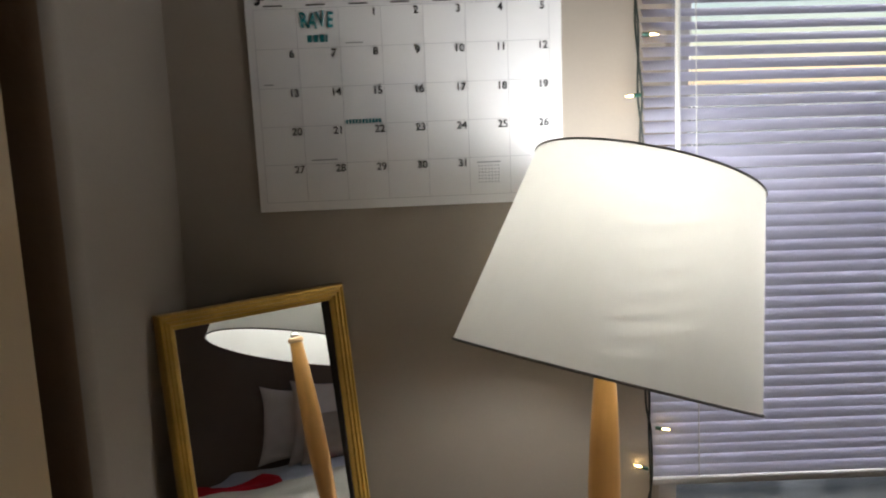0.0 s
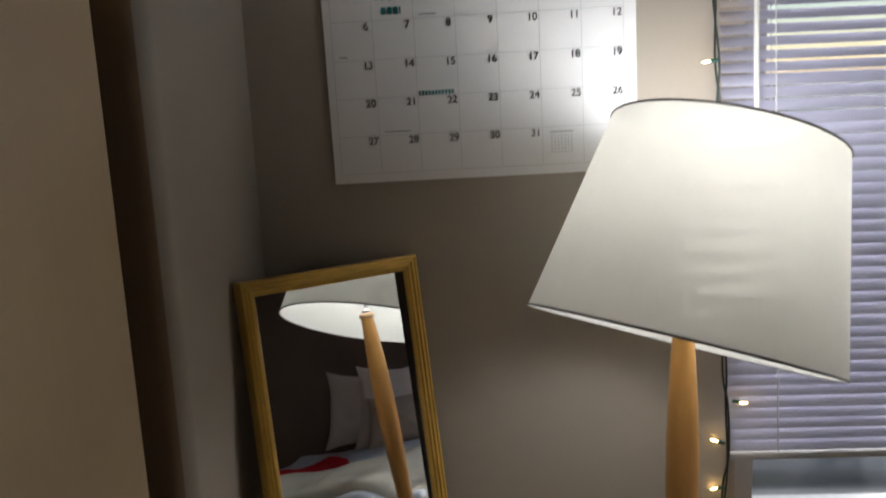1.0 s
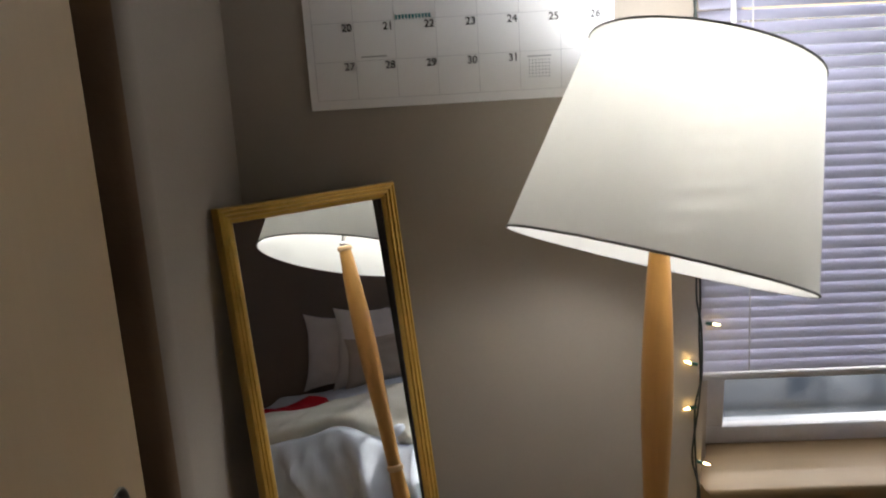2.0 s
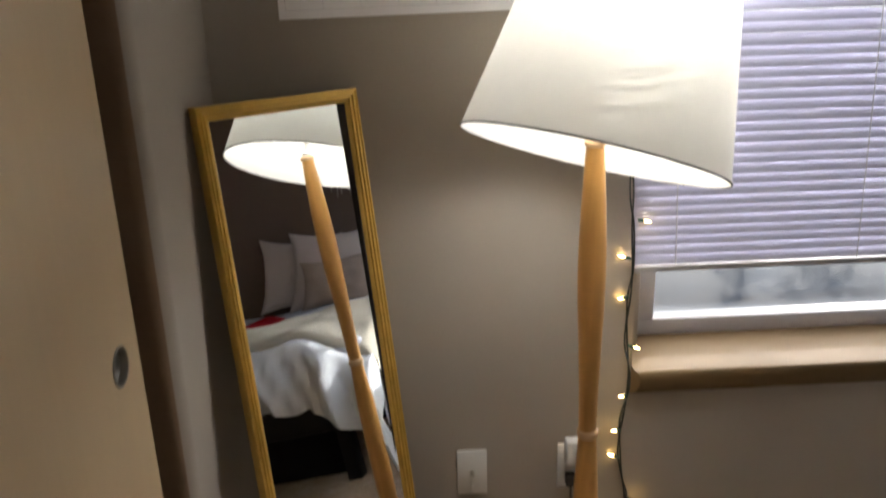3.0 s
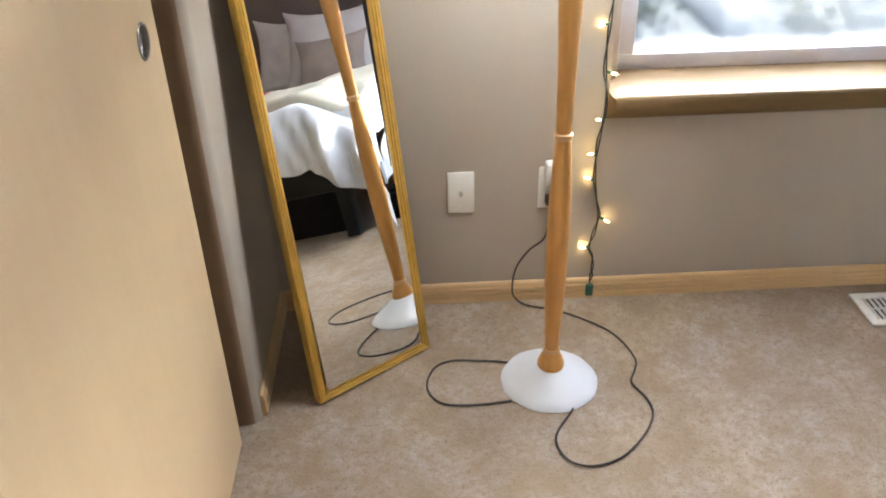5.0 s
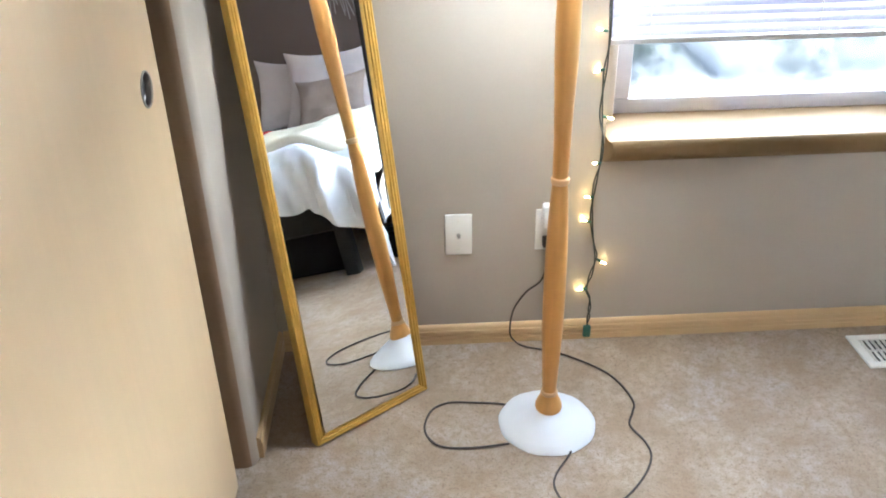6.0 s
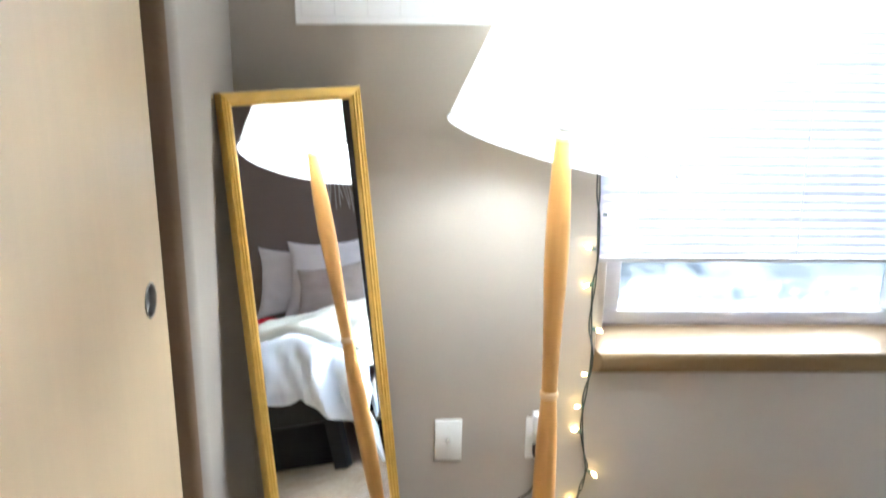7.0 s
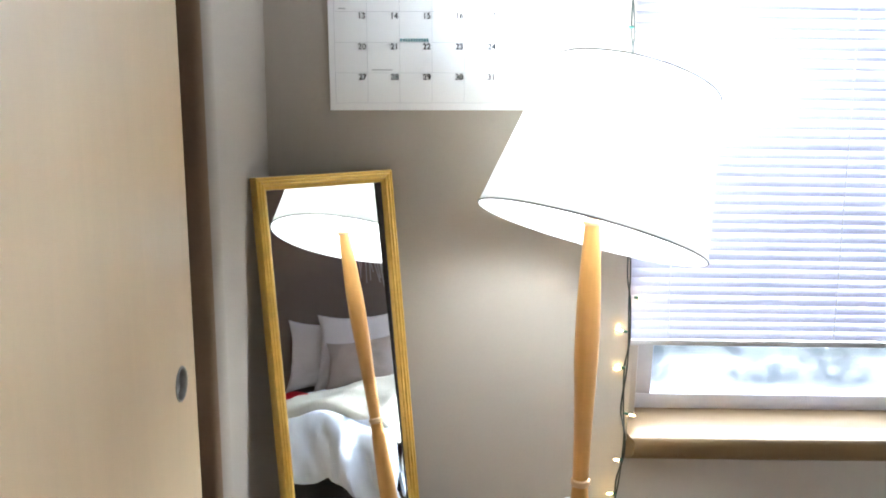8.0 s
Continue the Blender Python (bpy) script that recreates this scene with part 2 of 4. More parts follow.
g_l.new(glass_math("MULTIPLY", g_damp, 0.12), g_mix.inputs["Fac"])
g_l.new(gb.outputs["BSDF"], g_mix.inputs[1])
g_l.new(g_tr.outputs["BSDF"], g_mix.inputs[2])
g_l.new(g_mix.outputs["Shader"], GLASS.node_tree.nodes["Material Output"].inputs["Surface"])


# ---- helpers for shapes ----
def mesh_of(name, bm, material, smooth=True):
    me = bpy.data.meshes.new(name)
    bm.normal_update()
    bm.to_mesh(me)
    bm.free()
    me.materials.append(material)
    if smooth:
        me.shade_smooth()
        me.set_sharp_from_angle(angle=radians(38))
    return me


def part(name, bm, material, parent, label="", at=None, smooth=True):
    """Links a bmesh (or a mesh) as one object under a thing or part."""
    me = bm if isinstance(bm, bpy.types.Mesh) else mesh_of(name, bm, material, smooth)
    ob = new(name, me)
    ob.parent = parent
    if at is not None:
        ob.matrix_basis = at
    if label:
        tagged(ob, label)
    return ob


def thing(name, label, category, at=None, group="", kind=""):
    ob = new(name)
    ob.empty_display_size = 0.05
    if at is not None:
        ob.matrix_basis = at
    return tagged(ob, label, category, group, kind)


def solid(name, bm, material, label, category="", kind="", at=None, smooth=True, group=""):
    ob = new(name, mesh_of(name, bm, material, smooth))
    if at is not None:
        ob.matrix_basis = at
    return tagged(ob, label, category, group, kind)


def box(x0, x1, y0, y1, z0, z1, bevel=0.0, seg=2, bm=None):
    bm = bm or bmesh.new()
    r = bmesh.ops.create_cube(bm, size=1.0, matrix=Matrix.LocRotScale(
        ((x0 + x1) / 2, (y0 + y1) / 2, (z0 + z1) / 2), None, (x1 - x0, y1 - y0, z1 - z0)))
    if bevel:
        edges = list({e for v in r["verts"] for e in v.link_edges})
        bmesh.ops.bevel(bm, geom=edges, offset=bevel, segments=seg, affect="EDGES", profile=0.5)
    return bm


def lathe(profile, n=40, bm=None, close=True, wobble=None):
    """Turns (radius, z) pairs about z."""
    bm = bm or bmesh.new()
    rings = []
    for r, z in profile:
        ring = []
        for i in range(n):
            a = 2 * math.pi * i / n
            k = wobble(a, r) if wobble else 1.0
            ring.append(bm.verts.new((r * k * math.cos(a), r * k * math.sin(a), z)))
        rings.append(ring)
    for a, b in zip(rings, rings[1:]):
        for i in range(n):
            bm.faces.new((a[i], a[(i + 1) % n], b[(i + 1) % n], b[i]))
    if close:
        bm.faces.new(list(reversed(rings[0])))
        bm.faces.new(rings[-1])
    return bm


def tube(points, radius, n=8, bm=None, steps=6):
    """A round cord through the points (Catmull-Rom)."""
    bm = bm or bmesh.new()
    p = [Vector(q) for q in points]
    p = [2 * p[0] - p[1]] + p + [2 * p[-1] - p[-2]]
    line = []
    for i in range(1, len(p) - 2):
        for s in range(steps):
            t = s / steps
            a, b, c, d = p[i - 1], p[i], p[i + 1], p[i + 2]
            line.append(0.5 * ((2 * b) + (c - a) * t + (2 * a - 5 * b + 4 * c - d) * t * t + (3 * b - a - 3 * c + d) * t ** 3))
    line.append(p[-2])
    side = None
    rings = []
    for i, q in enumerate(line):
        d = (line[min(i + 1, len(line) - 1)] - line[max(i - 1, 0)]).normalized()
        if side is None:
            side = d.orthogonal().normalized()
        side = (side - d * side.dot(d)).normalized()
        up = d.cross(side)
        rings.append([bm.verts.new(q + radius * (math.cos(2 * math.pi * k / n) * side + math.sin(2 * math.pi * k / n) * up)) for k in range(n)])
    for a, b in zip(rings, rings[1:]):
        for k in range(n):
            bm.faces.new((a[k], a[(k + 1) % n], b[(k + 1) % n], b[k]))
    bm.faces.new(list(reversed(rings[0])))
    bm.faces.new(rings[-1])
    return bm


def extrude_profile(profile, x0, x1, axis="x", bm=None):
    """A bar with the given closed cross-section; for axis x the pairs are (y, z), for y (x, z), for z (x, y)."""
    bm = bm or bmesh.new()
    put = {"x": lambda s, a, b: (s, a, b), "y": lambda s, a, b: (a, s, b), "z": lambda s, a, b: (a, b, s)}[axis]
    e = [[bm.verts.new(put(s, a, b)) for a, b in profile] for s in (x0, x1)]
    n = len(profile)
    for i in range(n):
        bm.faces.new((e[0][i], e[0][(i + 1) % n], e[1][(i + 1) % n], e[1][i]))
    bm.faces.new(list(reversed(e[0])))
    bm.faces.new(e[1])
    bmesh.ops.recalc_face_normals(bm, faces=bm.faces)
    return bm


def grid_sheet(nu, nv, place, thick=0.0):
    """A sheet of nu x nv quads through place(u, v) with u, v in 0..1."""
    bm = bmesh.new()
    v = [[bm.verts.new(place(i / nu, j / nv)) for j in range(nv + 1)] for i in range(nu + 1)]
    for i in range(nu):
        for j in range(nv):
            bm.faces.new((v[i][j], v[i + 1][j], v[i + 1][j + 1], v[i][j + 1]))
    if thick:
        bm.normal_update()
        low = [[bm.verts.new(p.co - p.normal * thick) for p in row] for row in v]
        for i in range(nu):
            for j in range(nv):
                bm.faces.new((low[i][j + 1], low[i + 1][j + 1], low[i + 1][j], low[i][j]))
        for j in range(nv):
            bm.faces.new((v[0][j], v[0][j + 1], low[0][j + 1], low[0][j]))
            bm.faces.new((v[nu][j + 1], v[nu][j], low[nu][j], low[nu][j + 1]))
        for i in range(nu):
            bm.faces.new((v[i + 1][0], v[i][0], low[i][0], low[i + 1][0]))
            bm.faces.new((v[i][nv], v[i + 1][nv], low[i + 1][nv], low[i][nv]))
    bmesh.ops.recalc_face_normals(bm, faces=bm.faces)
    return bm


# ---- the room ----
WX = -0.309            # face of the side wall beside the wardrobe
DX = -0.341            # face of the sliding door
JY = -0.458            # end of the side wall
ROOM_R, ROOM_B, ROOM_H = 3.45, -3.3, 2.44
OX0, OX1, OZ0, OZ1 = 0.560, 3.32, 0.566, 2.06   # window opening
WT = 0.22

floor = solid("floor", box(-1.05, ROOM_R + 0.1, ROOM_B - 0.1, 0.0, -0.08, 0.0), CARPET,
              "beige cut-pile carpet with faint brown mottling", "carpet", "structure", smooth=False)

bm = box(WX - 0.16, OX0, 0.0, WT, 0.0, ROOM_H)
box(OX1, ROOM_R + 0.1, 0.0, WT, 0.0, ROOM_H, bm=bm)
box(OX0, OX1, 0.0, WT, 0.0, OZ0, bm=bm)
box(OX0, OX1, 0.0, WT, OZ1, ROOM_H, bm=bm)
wall_north = solid("wall_north", bm, WALL, "taupe painted wall with orange-peel texture", "wall", "structure", smooth=False)

# side wall with rounded drywall corner towards the wardrobe
R = 0.030
prof = [(WX, -0.0005), (WX, JY + R)]
prof += [(WX - R + R * math.cos(a), JY + R - R * math.sin(a)) for a in [math.pi / 2 * k / 8 for k in range(1, 9)]]
prof += [(WX - 0.16, JY), (WX - 0.16, -0.0005)]
wall_west = solid("wall_west", extrude_profile(prof, 0.0, ROOM_H, "z"), WALL,
                  "taupe painted wall stub with rounded end, its shade coloured brown", "wall", "structure")
# brown on the end face stands for its shade and the door's warm bounce
wall_west.data.materials.append(END_SHADE)
for face in wall_west.data.polygons:
    if face.normal.y < -0.86:
        face.material_index = 1
solid("wall_east", box(ROOM_R, ROOM_R + 0.1, ROOM_B, 0.0, 0.0, ROOM_H), BROWN_WALL,
      "dark brown painted wall behind the bed", "wall", "structure", smooth=False)
solid("wall_south", box(-1.05, ROOM_R, ROOM_B - 0.1, ROOM_B, 0.0, ROOM_H), BROWN_WALL,
      "dark brown painted wall closing the room", "wall", "structure", smooth=False)
bm = box(-1.05, -0.95, ROOM_B, 0.0, 0.0, ROOM_H)
box(-0.95, WX - 0.1605, -0.43, 0.0, 0.0, ROOM_H, bm=bm)
box(-0.95, DX, ROOM_B, -2.42, 0.0, ROOM_H, bm=bm)
box(-0.45, WX, -2.42, JY, 2.05, ROOM_H, bm=bm)
solid("wall_wardrobe", bm, WALL, "plain taupe walls round the wardrobe", "wall", "structure", smooth=False)
solid("ceiling", box(-1.05, ROOM_R + 0.1, ROOM_B - 0.1, WT, ROOM_H, ROOM_H + 0.08), CEILING,
      "plain white ceiling", "ceiling", "structure", smooth=False)

BASE_PROFILE = [(0, 0), (-0.012, 0), (-0.012, 0.0155), (-0.0085, 0.0165), (-0.0085, 0.0185), (-0.012, 0.0195), (-0.012, 0.0285), (-0.0085, 0.0295), (-0.0085, 0.0315),
                (-0.0125, 0.0325), (-0.0125, 0.044), (-0.0085, 0.0455), (-0.0085, 0.0475), (-0.0105, 0.049), (-0.0095, 0.056), (-0.006, 0.061), (-0.003, 0.062), (0, 0.062)]
solid("baseboard_north", extrude_profile(BASE_PROFILE, WX + 0.0135, ROOM_R, "x"), OAK,
      "honey oak baseboard with moulded ridges", "baseboard", "structure")
solid("baseboard_west", extrude_profile([(WX - y, z) for y, z in BASE_PROFILE], JY + 0.032, -0.0005, "y"), OAK,
      "honey oak baseboard with moulded ridges", "baseboard", "structure")

# ---- window ----
window = tagged(new("window_1"), "white vinyl window with a wooden sill, blind half down", "window", kind="structure")
FY = 0.165
part("window_frame", box(OX0 + 0.05, OX1 - 0.02, FY, WT - 0.005, 0.592, 0.643, 0.004), VINYL, window)
part("window_frame", box(0.600, 0.657, FY, WT - 0.005, 0.643, OZ1 - 0.002, 0.004), VINYL, window)
part("window_frame", box(OX1 - 0.06, OX1 - 0.002, FY, WT - 0.005, 0.643, OZ1 - 0.002, 0.004), VINYL, window)
part("window_frame", box(0.657, OX1 - 0.06, FY, WT - 0.005, OZ1 - 0.05, OZ1 - 0.002, 0.004), VINYL, window)
part("mullion", box(1.397, 1.440, FY - 0.006, WT - 0.02, 0.6432, OZ1 - 0.05, 0.003), VINYL, window)
part("mullion", box(2.160, 2.203, FY - 0.006, WT - 0.02, 0.6432, OZ1 - 0.05, 0.003), VINYL, window)
for x0, x1 in ((0.655, 1.399), (1.438, 2.162), (2.201, OX1 - 0.058)):
    pane = part("pane", box(x0, x1, 0.188, 0.192, 0.641, OZ1 - 0.048), GLASS, window, "misted glass pane", smooth=False)
    pane.visible_shadow = False
part("jamb_liner", box(OX0 + 0.0005, 0.6015, 0.10, FY + 0.03, 0.60, OZ1 - 0.002, 0.006), WALL, window, "taupe window reveal")
sill_prof = [(FY, 0.5665), (-0.0005, 0.5665), (-0.0005, 0.546), (-0.006, 0.543), (-0.016, 0.545), (-0.025, 0.553), (-0.030, 0.566), (-0.032, 0.585), (-0.031, 0.595), (-0.027, 0.601), (-0.021, 0.603), (FY, 0.603)]
bm = extrude_profile(sill_prof, OX0 - 0.006, OX1 + 0.006, "x")
for v in bm.verts:
    if v.co.y < -0.01 and v.co.x < 1:
        v.co.x += (-0.01 - v.co.y) * 0.9
part("window_sill", bm, OAK_SILL, window, "varnished blond oak sill with rounded nose, colour darkened against bright daylight")

# ---- venetian blind ----
blind = thing("venetian_blind", "white slatted blind lowered most of the way, slats tilted", "blind")
BX0, BX1, BY = 0.545, OX1 + 0.02, -0.020   # hung in front of the opening, a little askew
PITCH, SW = 0.0216, 0.0254
Z0 = 0.872


def slat_mesh(tilt):
    """One crowned slat, its room edge low; the tilt in degrees."""
    a, bm = radians(tilt), bmesh.new()
    rows = []
    for k in range(7):
        s = k / 6 - 0.5
        y, z = s * SW, 0.0022 * (1 - 4 * s * s)
        rows.append((y * math.cos(a) - z * math.sin(a), y * math.sin(a) + z * math.cos(a)))
    e = [[bm.verts.new((x, p, q)) for p, q in rows] for x in (BX0, BX1)]
    for k in range(6):
        bm.faces.new((e[0][k], e[0][k + 1], e[1][k + 1], e[1][k]))
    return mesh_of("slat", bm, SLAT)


# the slats stand more open towards the top, where the cords hang straight
TILTS = {t: slat_mesh(t) for t in (34, 40, 46, 50, 58)}
nslat = int((OZ1 - 0.045 - Z0) / PITCH)
rng = random.Random(5)
for k in range(nslat):
    z = Z0 + k * PITCH
    t = 58 if z < 1.34 else 50 if z < 1.41 else 46 if z < 1.55 else 40 if z < 1.66 else 34
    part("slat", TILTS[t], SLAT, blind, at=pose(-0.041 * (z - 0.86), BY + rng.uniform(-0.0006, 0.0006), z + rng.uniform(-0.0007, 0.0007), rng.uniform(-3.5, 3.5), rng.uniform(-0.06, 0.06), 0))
part("bottom_rail", box(BX0, BX1, BY - 0.013, BY + 0.013, 0.845, 0.859, 0.004), VINYL, blind)
part("head_rail", box(BX0 - 0.05, BX1 - 0.04, BY - 0.014, BY + 0.018, OZ1 - 0.036, OZ1 - 0.002, 0.003), WHITE_METAL, blind)
for x in (0.635, 1.03, 1.52, 2.05, 2.55):
    for dy in (-0.0125, 0.0125):
        part("ladder_cord", tube([(x, BY + dy, 0.858), (x - 0.022, BY + dy, 1.4), (x - 0.047, BY + dy, OZ1 - 0.036)], 0.0010, 5), WHITE_PLASTIC, blind)
part("wand", tube([(0.590, BY - 0.022, 1.16), (0.571, BY - 0.022, 1.55), (0.560, BY - 0.020, OZ1 - 0.02)], 0.0045, 8), WHITE_PLASTIC, blind, "clear plastic tilt wand")

# ---- wardrobe door ----
wardrobe = thing("sliding_door", "cream wood veneer sliding wardrobe door with round finger pull", "door")
PY, PZC, PR, PQ = -0.606, 0.965, 0.0262, 0.05
bm = box(DX - 0.032, DX - 0.012, -1.68, -0.525, 0.012, 2.03)
for y0, y1, z0, z1 in ((-1.68, PY - PQ, 0.012, 2.03), (PY + PQ, -0.525, 0.012, 2.03), (PY - PQ, PY + PQ, 0.012, PZC - PQ), (PY - PQ, PY + PQ, PZC + PQ, 2.03)):
    box(DX - 0.012, DX, y0, y1, z0, z1, bm=bm)
n = 48
outer, inner, deep = [], [], []
for k in range(n):
    c, d = math.cos(2 * math.pi * k / n), math.sin(2 * math.pi * k / n)
    q = PQ / max(abs(c), abs(d))
    outer.append(bm.verts.new((DX, PY + q * c, PZC + q * d)))
    inner.append(bm.verts.new((DX, PY + PR * c, PZC + PR * d)))
    deep.append(bm.verts.new((DX - 0.012, PY + PR * c, PZC + PR * d)))
for k in range(n):
    m = (k + 1) % n
    bm.faces.new((outer[k], outer[m], inner[m], inner[k]))
    bm.faces.new((inner[k], inner[m], deep[m], deep[k]))
part("panel", bm, DOOR, wardrobe, smooth=False)
bm = lathe([(0.0300, 0.0004), (0.0298, 0.0018), (0.0282, 0.0026), (0.0262, 0.0020), (0.0252, 0.0004), (0.0245, -0.0085), (0.021, -0.0108), (0.010, -0.0112), (0.0, -0.0112)], 48, close=False)
bmesh.ops.remove_doubles(bm, verts=bm.verts, dist=1e-6)
bmesh.ops.recalc_face_normals(bm, faces=bm.faces)
part("finger_pull", bm, PULL, wardrobe, "recessed round nickel finger pull", at=pose(DX, PY, PZC, 0, 90, 0))
door_b = thing("sliding_door", "cream wood veneer sliding wardrobe door behind the first", "door")
part("panel", box(DX - 0.072, DX - 0.040, -2.42, -1.40, 0.012, 2.03, 0.002), DOOR, door_b)

# ---- leaning mirror ----
M_POS, M_ROT, M_W, M_H = (-0.1010, -0.2100, 0.6310), (-9.75, 0.62, 36.9), 0.3360, 1.2740
mirror = thing("leaning_mirror", "tall narrow mirror in ridged gold frame leaning in the corner", "mirror",
               Matrix.Translation(M_POS) @ Euler((radians(M_ROT[0]), radians(M_ROT[1]), radians(M_ROT[2])), "YXZ").to_matrix().to_4x4())
FW = 0.0275             # width of the moulding
FRAME = [(0.0, 0.021), (0.0, -0.003), (0.002, -0.0075), (0.0052, -0.0082), (0.0064, -0.0050), (0.0080, -0.0050), (0.0092, -0.0074), (0.0122, -0.0074),
         (0.0134, -0.0030), (0.0150, -0.0030), (0.0160, -0.0052), (0.0188, -0.0050), (0.0200, -0.0005), (0.0240, 0.0015), (FW, 0.0060), (FW, 0.021)]


def frame_side(length):
    """One mitred side of the frame; runs along x, outer edge at z = 0, profile goes inwards (+z), front is -y."""
    bm = bmesh.new()
    e = []
    for s in (-1, 1):
        e.append([bm.verts.new((s * (length / 2 - w), y, w)) for w, y in FRAME])
    n = len(FRAME)
    for i in range(n):
        bm.faces.new((e[0][i], e[0][(i + 1) % n], e[1][(i + 1) % n], e[1][i]))
    bm.faces.new(list(reversed(e[0])))
    bm.faces.new(e[1])
    bmesh.ops.recalc_face_normals(bm, faces=bm.faces)
    return bm


part("frame_side", frame_side(M_W), GOLD, mirror, at=pose(0, 0, -M_H / 2))
part("frame_side", frame_side(M_W), GOLD, mirror, at=pose(0, 0, M_H / 2, 0, 180, 0))
part("frame_side", frame_side(M_H), GOLD, mirror, at=pose(-M_W / 2, 0, 0, 0, 90, 0))
part("frame_side", frame_side(M_H), GOLD, mirror, at=pose(M_W / 2, 0, 0, 0, -90, 0))
part("glass", box(-M_W / 2 + FW - 0.002, M_W / 2 - FW + 0.002, 0.0, 0.003, -M_H / 2 + FW - 0.002, M_H / 2 - FW + 0.002), MIRROR, mirror, "clean silvered mirror glass",
     at=pose(0, 0.0050, 0, -1.05, 0, 0.15), smooth=False)
# dark strip put in for the shade of the frame's recess, right side only
part("inner_edge", box(M_W / 2 - FW - 0.0022, M_W / 2 - FW, 0.0030, 0.0160, -M_H / 2 + FW, M_H / 2 - FW), DARK, mirror, "dark strip for the shaded inner edge of the frame", smooth=False)
part("back_board", box(-M_W / 2 + 0.012, M_W / 2 - 0.012, 0.0205, 0.0208, -M_H / 2 + 0.012, M_H / 2 - 0.012), GOLD_DARK, mirror, smooth=False)

# ---- floor lamp ----
LX, LY = 0.385, -0.362
LEAN = pose(0, 0, 0, -2.05, 0.06, 0)     # the pole leans a little towards the wall
lamp = thing("floor_lamp", "turned wooden floor lamp, lit, with crooked white fabric shade", "lamp", pose(LX, LY, 0))
part("base", lathe([(0.1165, 0.0), (0.1190, 0.002), (0.1170, 0.006), (0.101, 0.0175), (0.082, 0.0305), (0.062, 0.0435), (0.044, 0.0545), (0.030, 0.0615), (0.014, 0.065)], 72,
                   wobble=lambda a, r: 1 + 0.008 * math.sin(9 * a + 1) * (r / 0.12) ** 4), BASE_WHITE, lamp, "round frosted white domed base", at=pose(0, 0.010, 0))
part("foot_cup", lathe([(0.0315, 0.056), (0.0325, 0.063), (0.0315, 0.070), (0.027, 0.082), (0.021, 0.095), (0.0195, 0.099)], 40), LAMP_WOOD, lamp, at=LEAN)
part("collar", lathe([(0.0185, 0.099), (0.0205, 0.102), (0.0205, 0.106), (0.0175, 0.110)], 40), LAMP_RING, lamp, at=LEAN)
part("lower_pole", lathe([(0.0165, 0.110), (0.0175, 0.14), (0.0205, 0.20), (0.0235, 0.27), (0.0248, 0.34), (0.0250, 0.41), (0.0243, 0.47), (0.0225, 0.54), (0.0192, 0.605), (0.0165, 0.645)], 40), LAMP_WOOD, lamp, at=LEAN)
part("collar", lathe([(0.0165, 0.645), (0.0195, 0.648), (0.0200, 0.653), (0.0195, 0.658), (0.0165, 0.661)], 40), LAMP_RING, lamp, at=LEAN)
part("upper_pole", lathe([(0.0165, 0.661), (0.0168, 0.695), (0.0178, 0.755), (0.0205, 0.83), (0.0238, 0.91), (0.0246, 0.96), (0.0240, 1.02), (0.0215, 1.085), (0.0182, 1.145), (0.0150, 1.190)], 40), LAMP_WOOD, lamp, at=LEAN)
part("collar", lathe([(0.0150, 1.190), (0.0185, 1.193), (0.0185, 1.199), (0.015, 1.203)], 40), LAMP_RING, lamp, at=LEAN)
SAX = Vector((0.2918, 0.2809, 1.0)).normalized()
TOPV = LEAN @ Vector((0, 0, 1.203))
STEM = Vector((0.055, 0.037, 0.218))     # from the top of the pole to the bulb
CROOKED = Matrix.Translation(TOPV) @ STEM.to_track_quat("Z", "Y").to_matrix().to_4x4()
part("socket", lathe([(0.010, 0.0), (0.012, 0.004), (0.0065, 0.010), (0.0065, 0.104), (0.018, 0.110), (0.020, 0.146), (0.017, 0.154), (0.0165, 0.169)], 32), NICKEL, lamp, "nickel stem and bulb socket", at=CROOKED)
part("bulb", lathe([(0.013, 0.169), (0.015, 0.179), (0.026, 0.202), (0.0305, 0.222), (0.028, 0.239), (0.018, 0.252), (0.004, 0.256)], 32), BULB_GLASS, lamp, "lit frosted bulb", at=CROOKED).visible_shadow = False
SC = Vector((0.3850, -0.3035, 1.1685)) - Vector((LX, LY, 0))
SR0, SR1, SH = 0.2300, 0.1730, 0.3150
tilt = Matrix.Translation(SC) @ SAX.to_track_quat("Z", "Y").to_matrix().to_4x4()
bm = bmesh.new()
N = 96
prof = [(SR0 + (SR1 - SR0) * k / 6, SH * k / 6) for k in range(7)]
lathe(prof, N, bm, close=False)
bm.normal_update()
bmesh.ops.solidify(bm, geom=bm.faces[:], thickness=0.0012)
bmesh.ops.recalc_face_normals(bm, faces=bm.faces)
shade = part("shade", bm, SHADE, lamp, "tapered white fabric drum shade, tilted", at=tilt)


def ring(radius, z, r):
    pts = [(radius * math.cos(a), radius * math.sin(a), z) for a in [2 * math.pi * k / 72 for k in range(73)]]
    return tube(pts, r, 6, steps=1)


part("trim", ring(SR0 + 0.0005, 0.001, 0.0019), SHADE_TRIM, shade, "grey shade edge")
part("trim", ring(SR1 + 0.0005, SH - 0.001, 0.0019), SHADE_TRIM, shade, "grey shade edge")
hub_z = 0.075
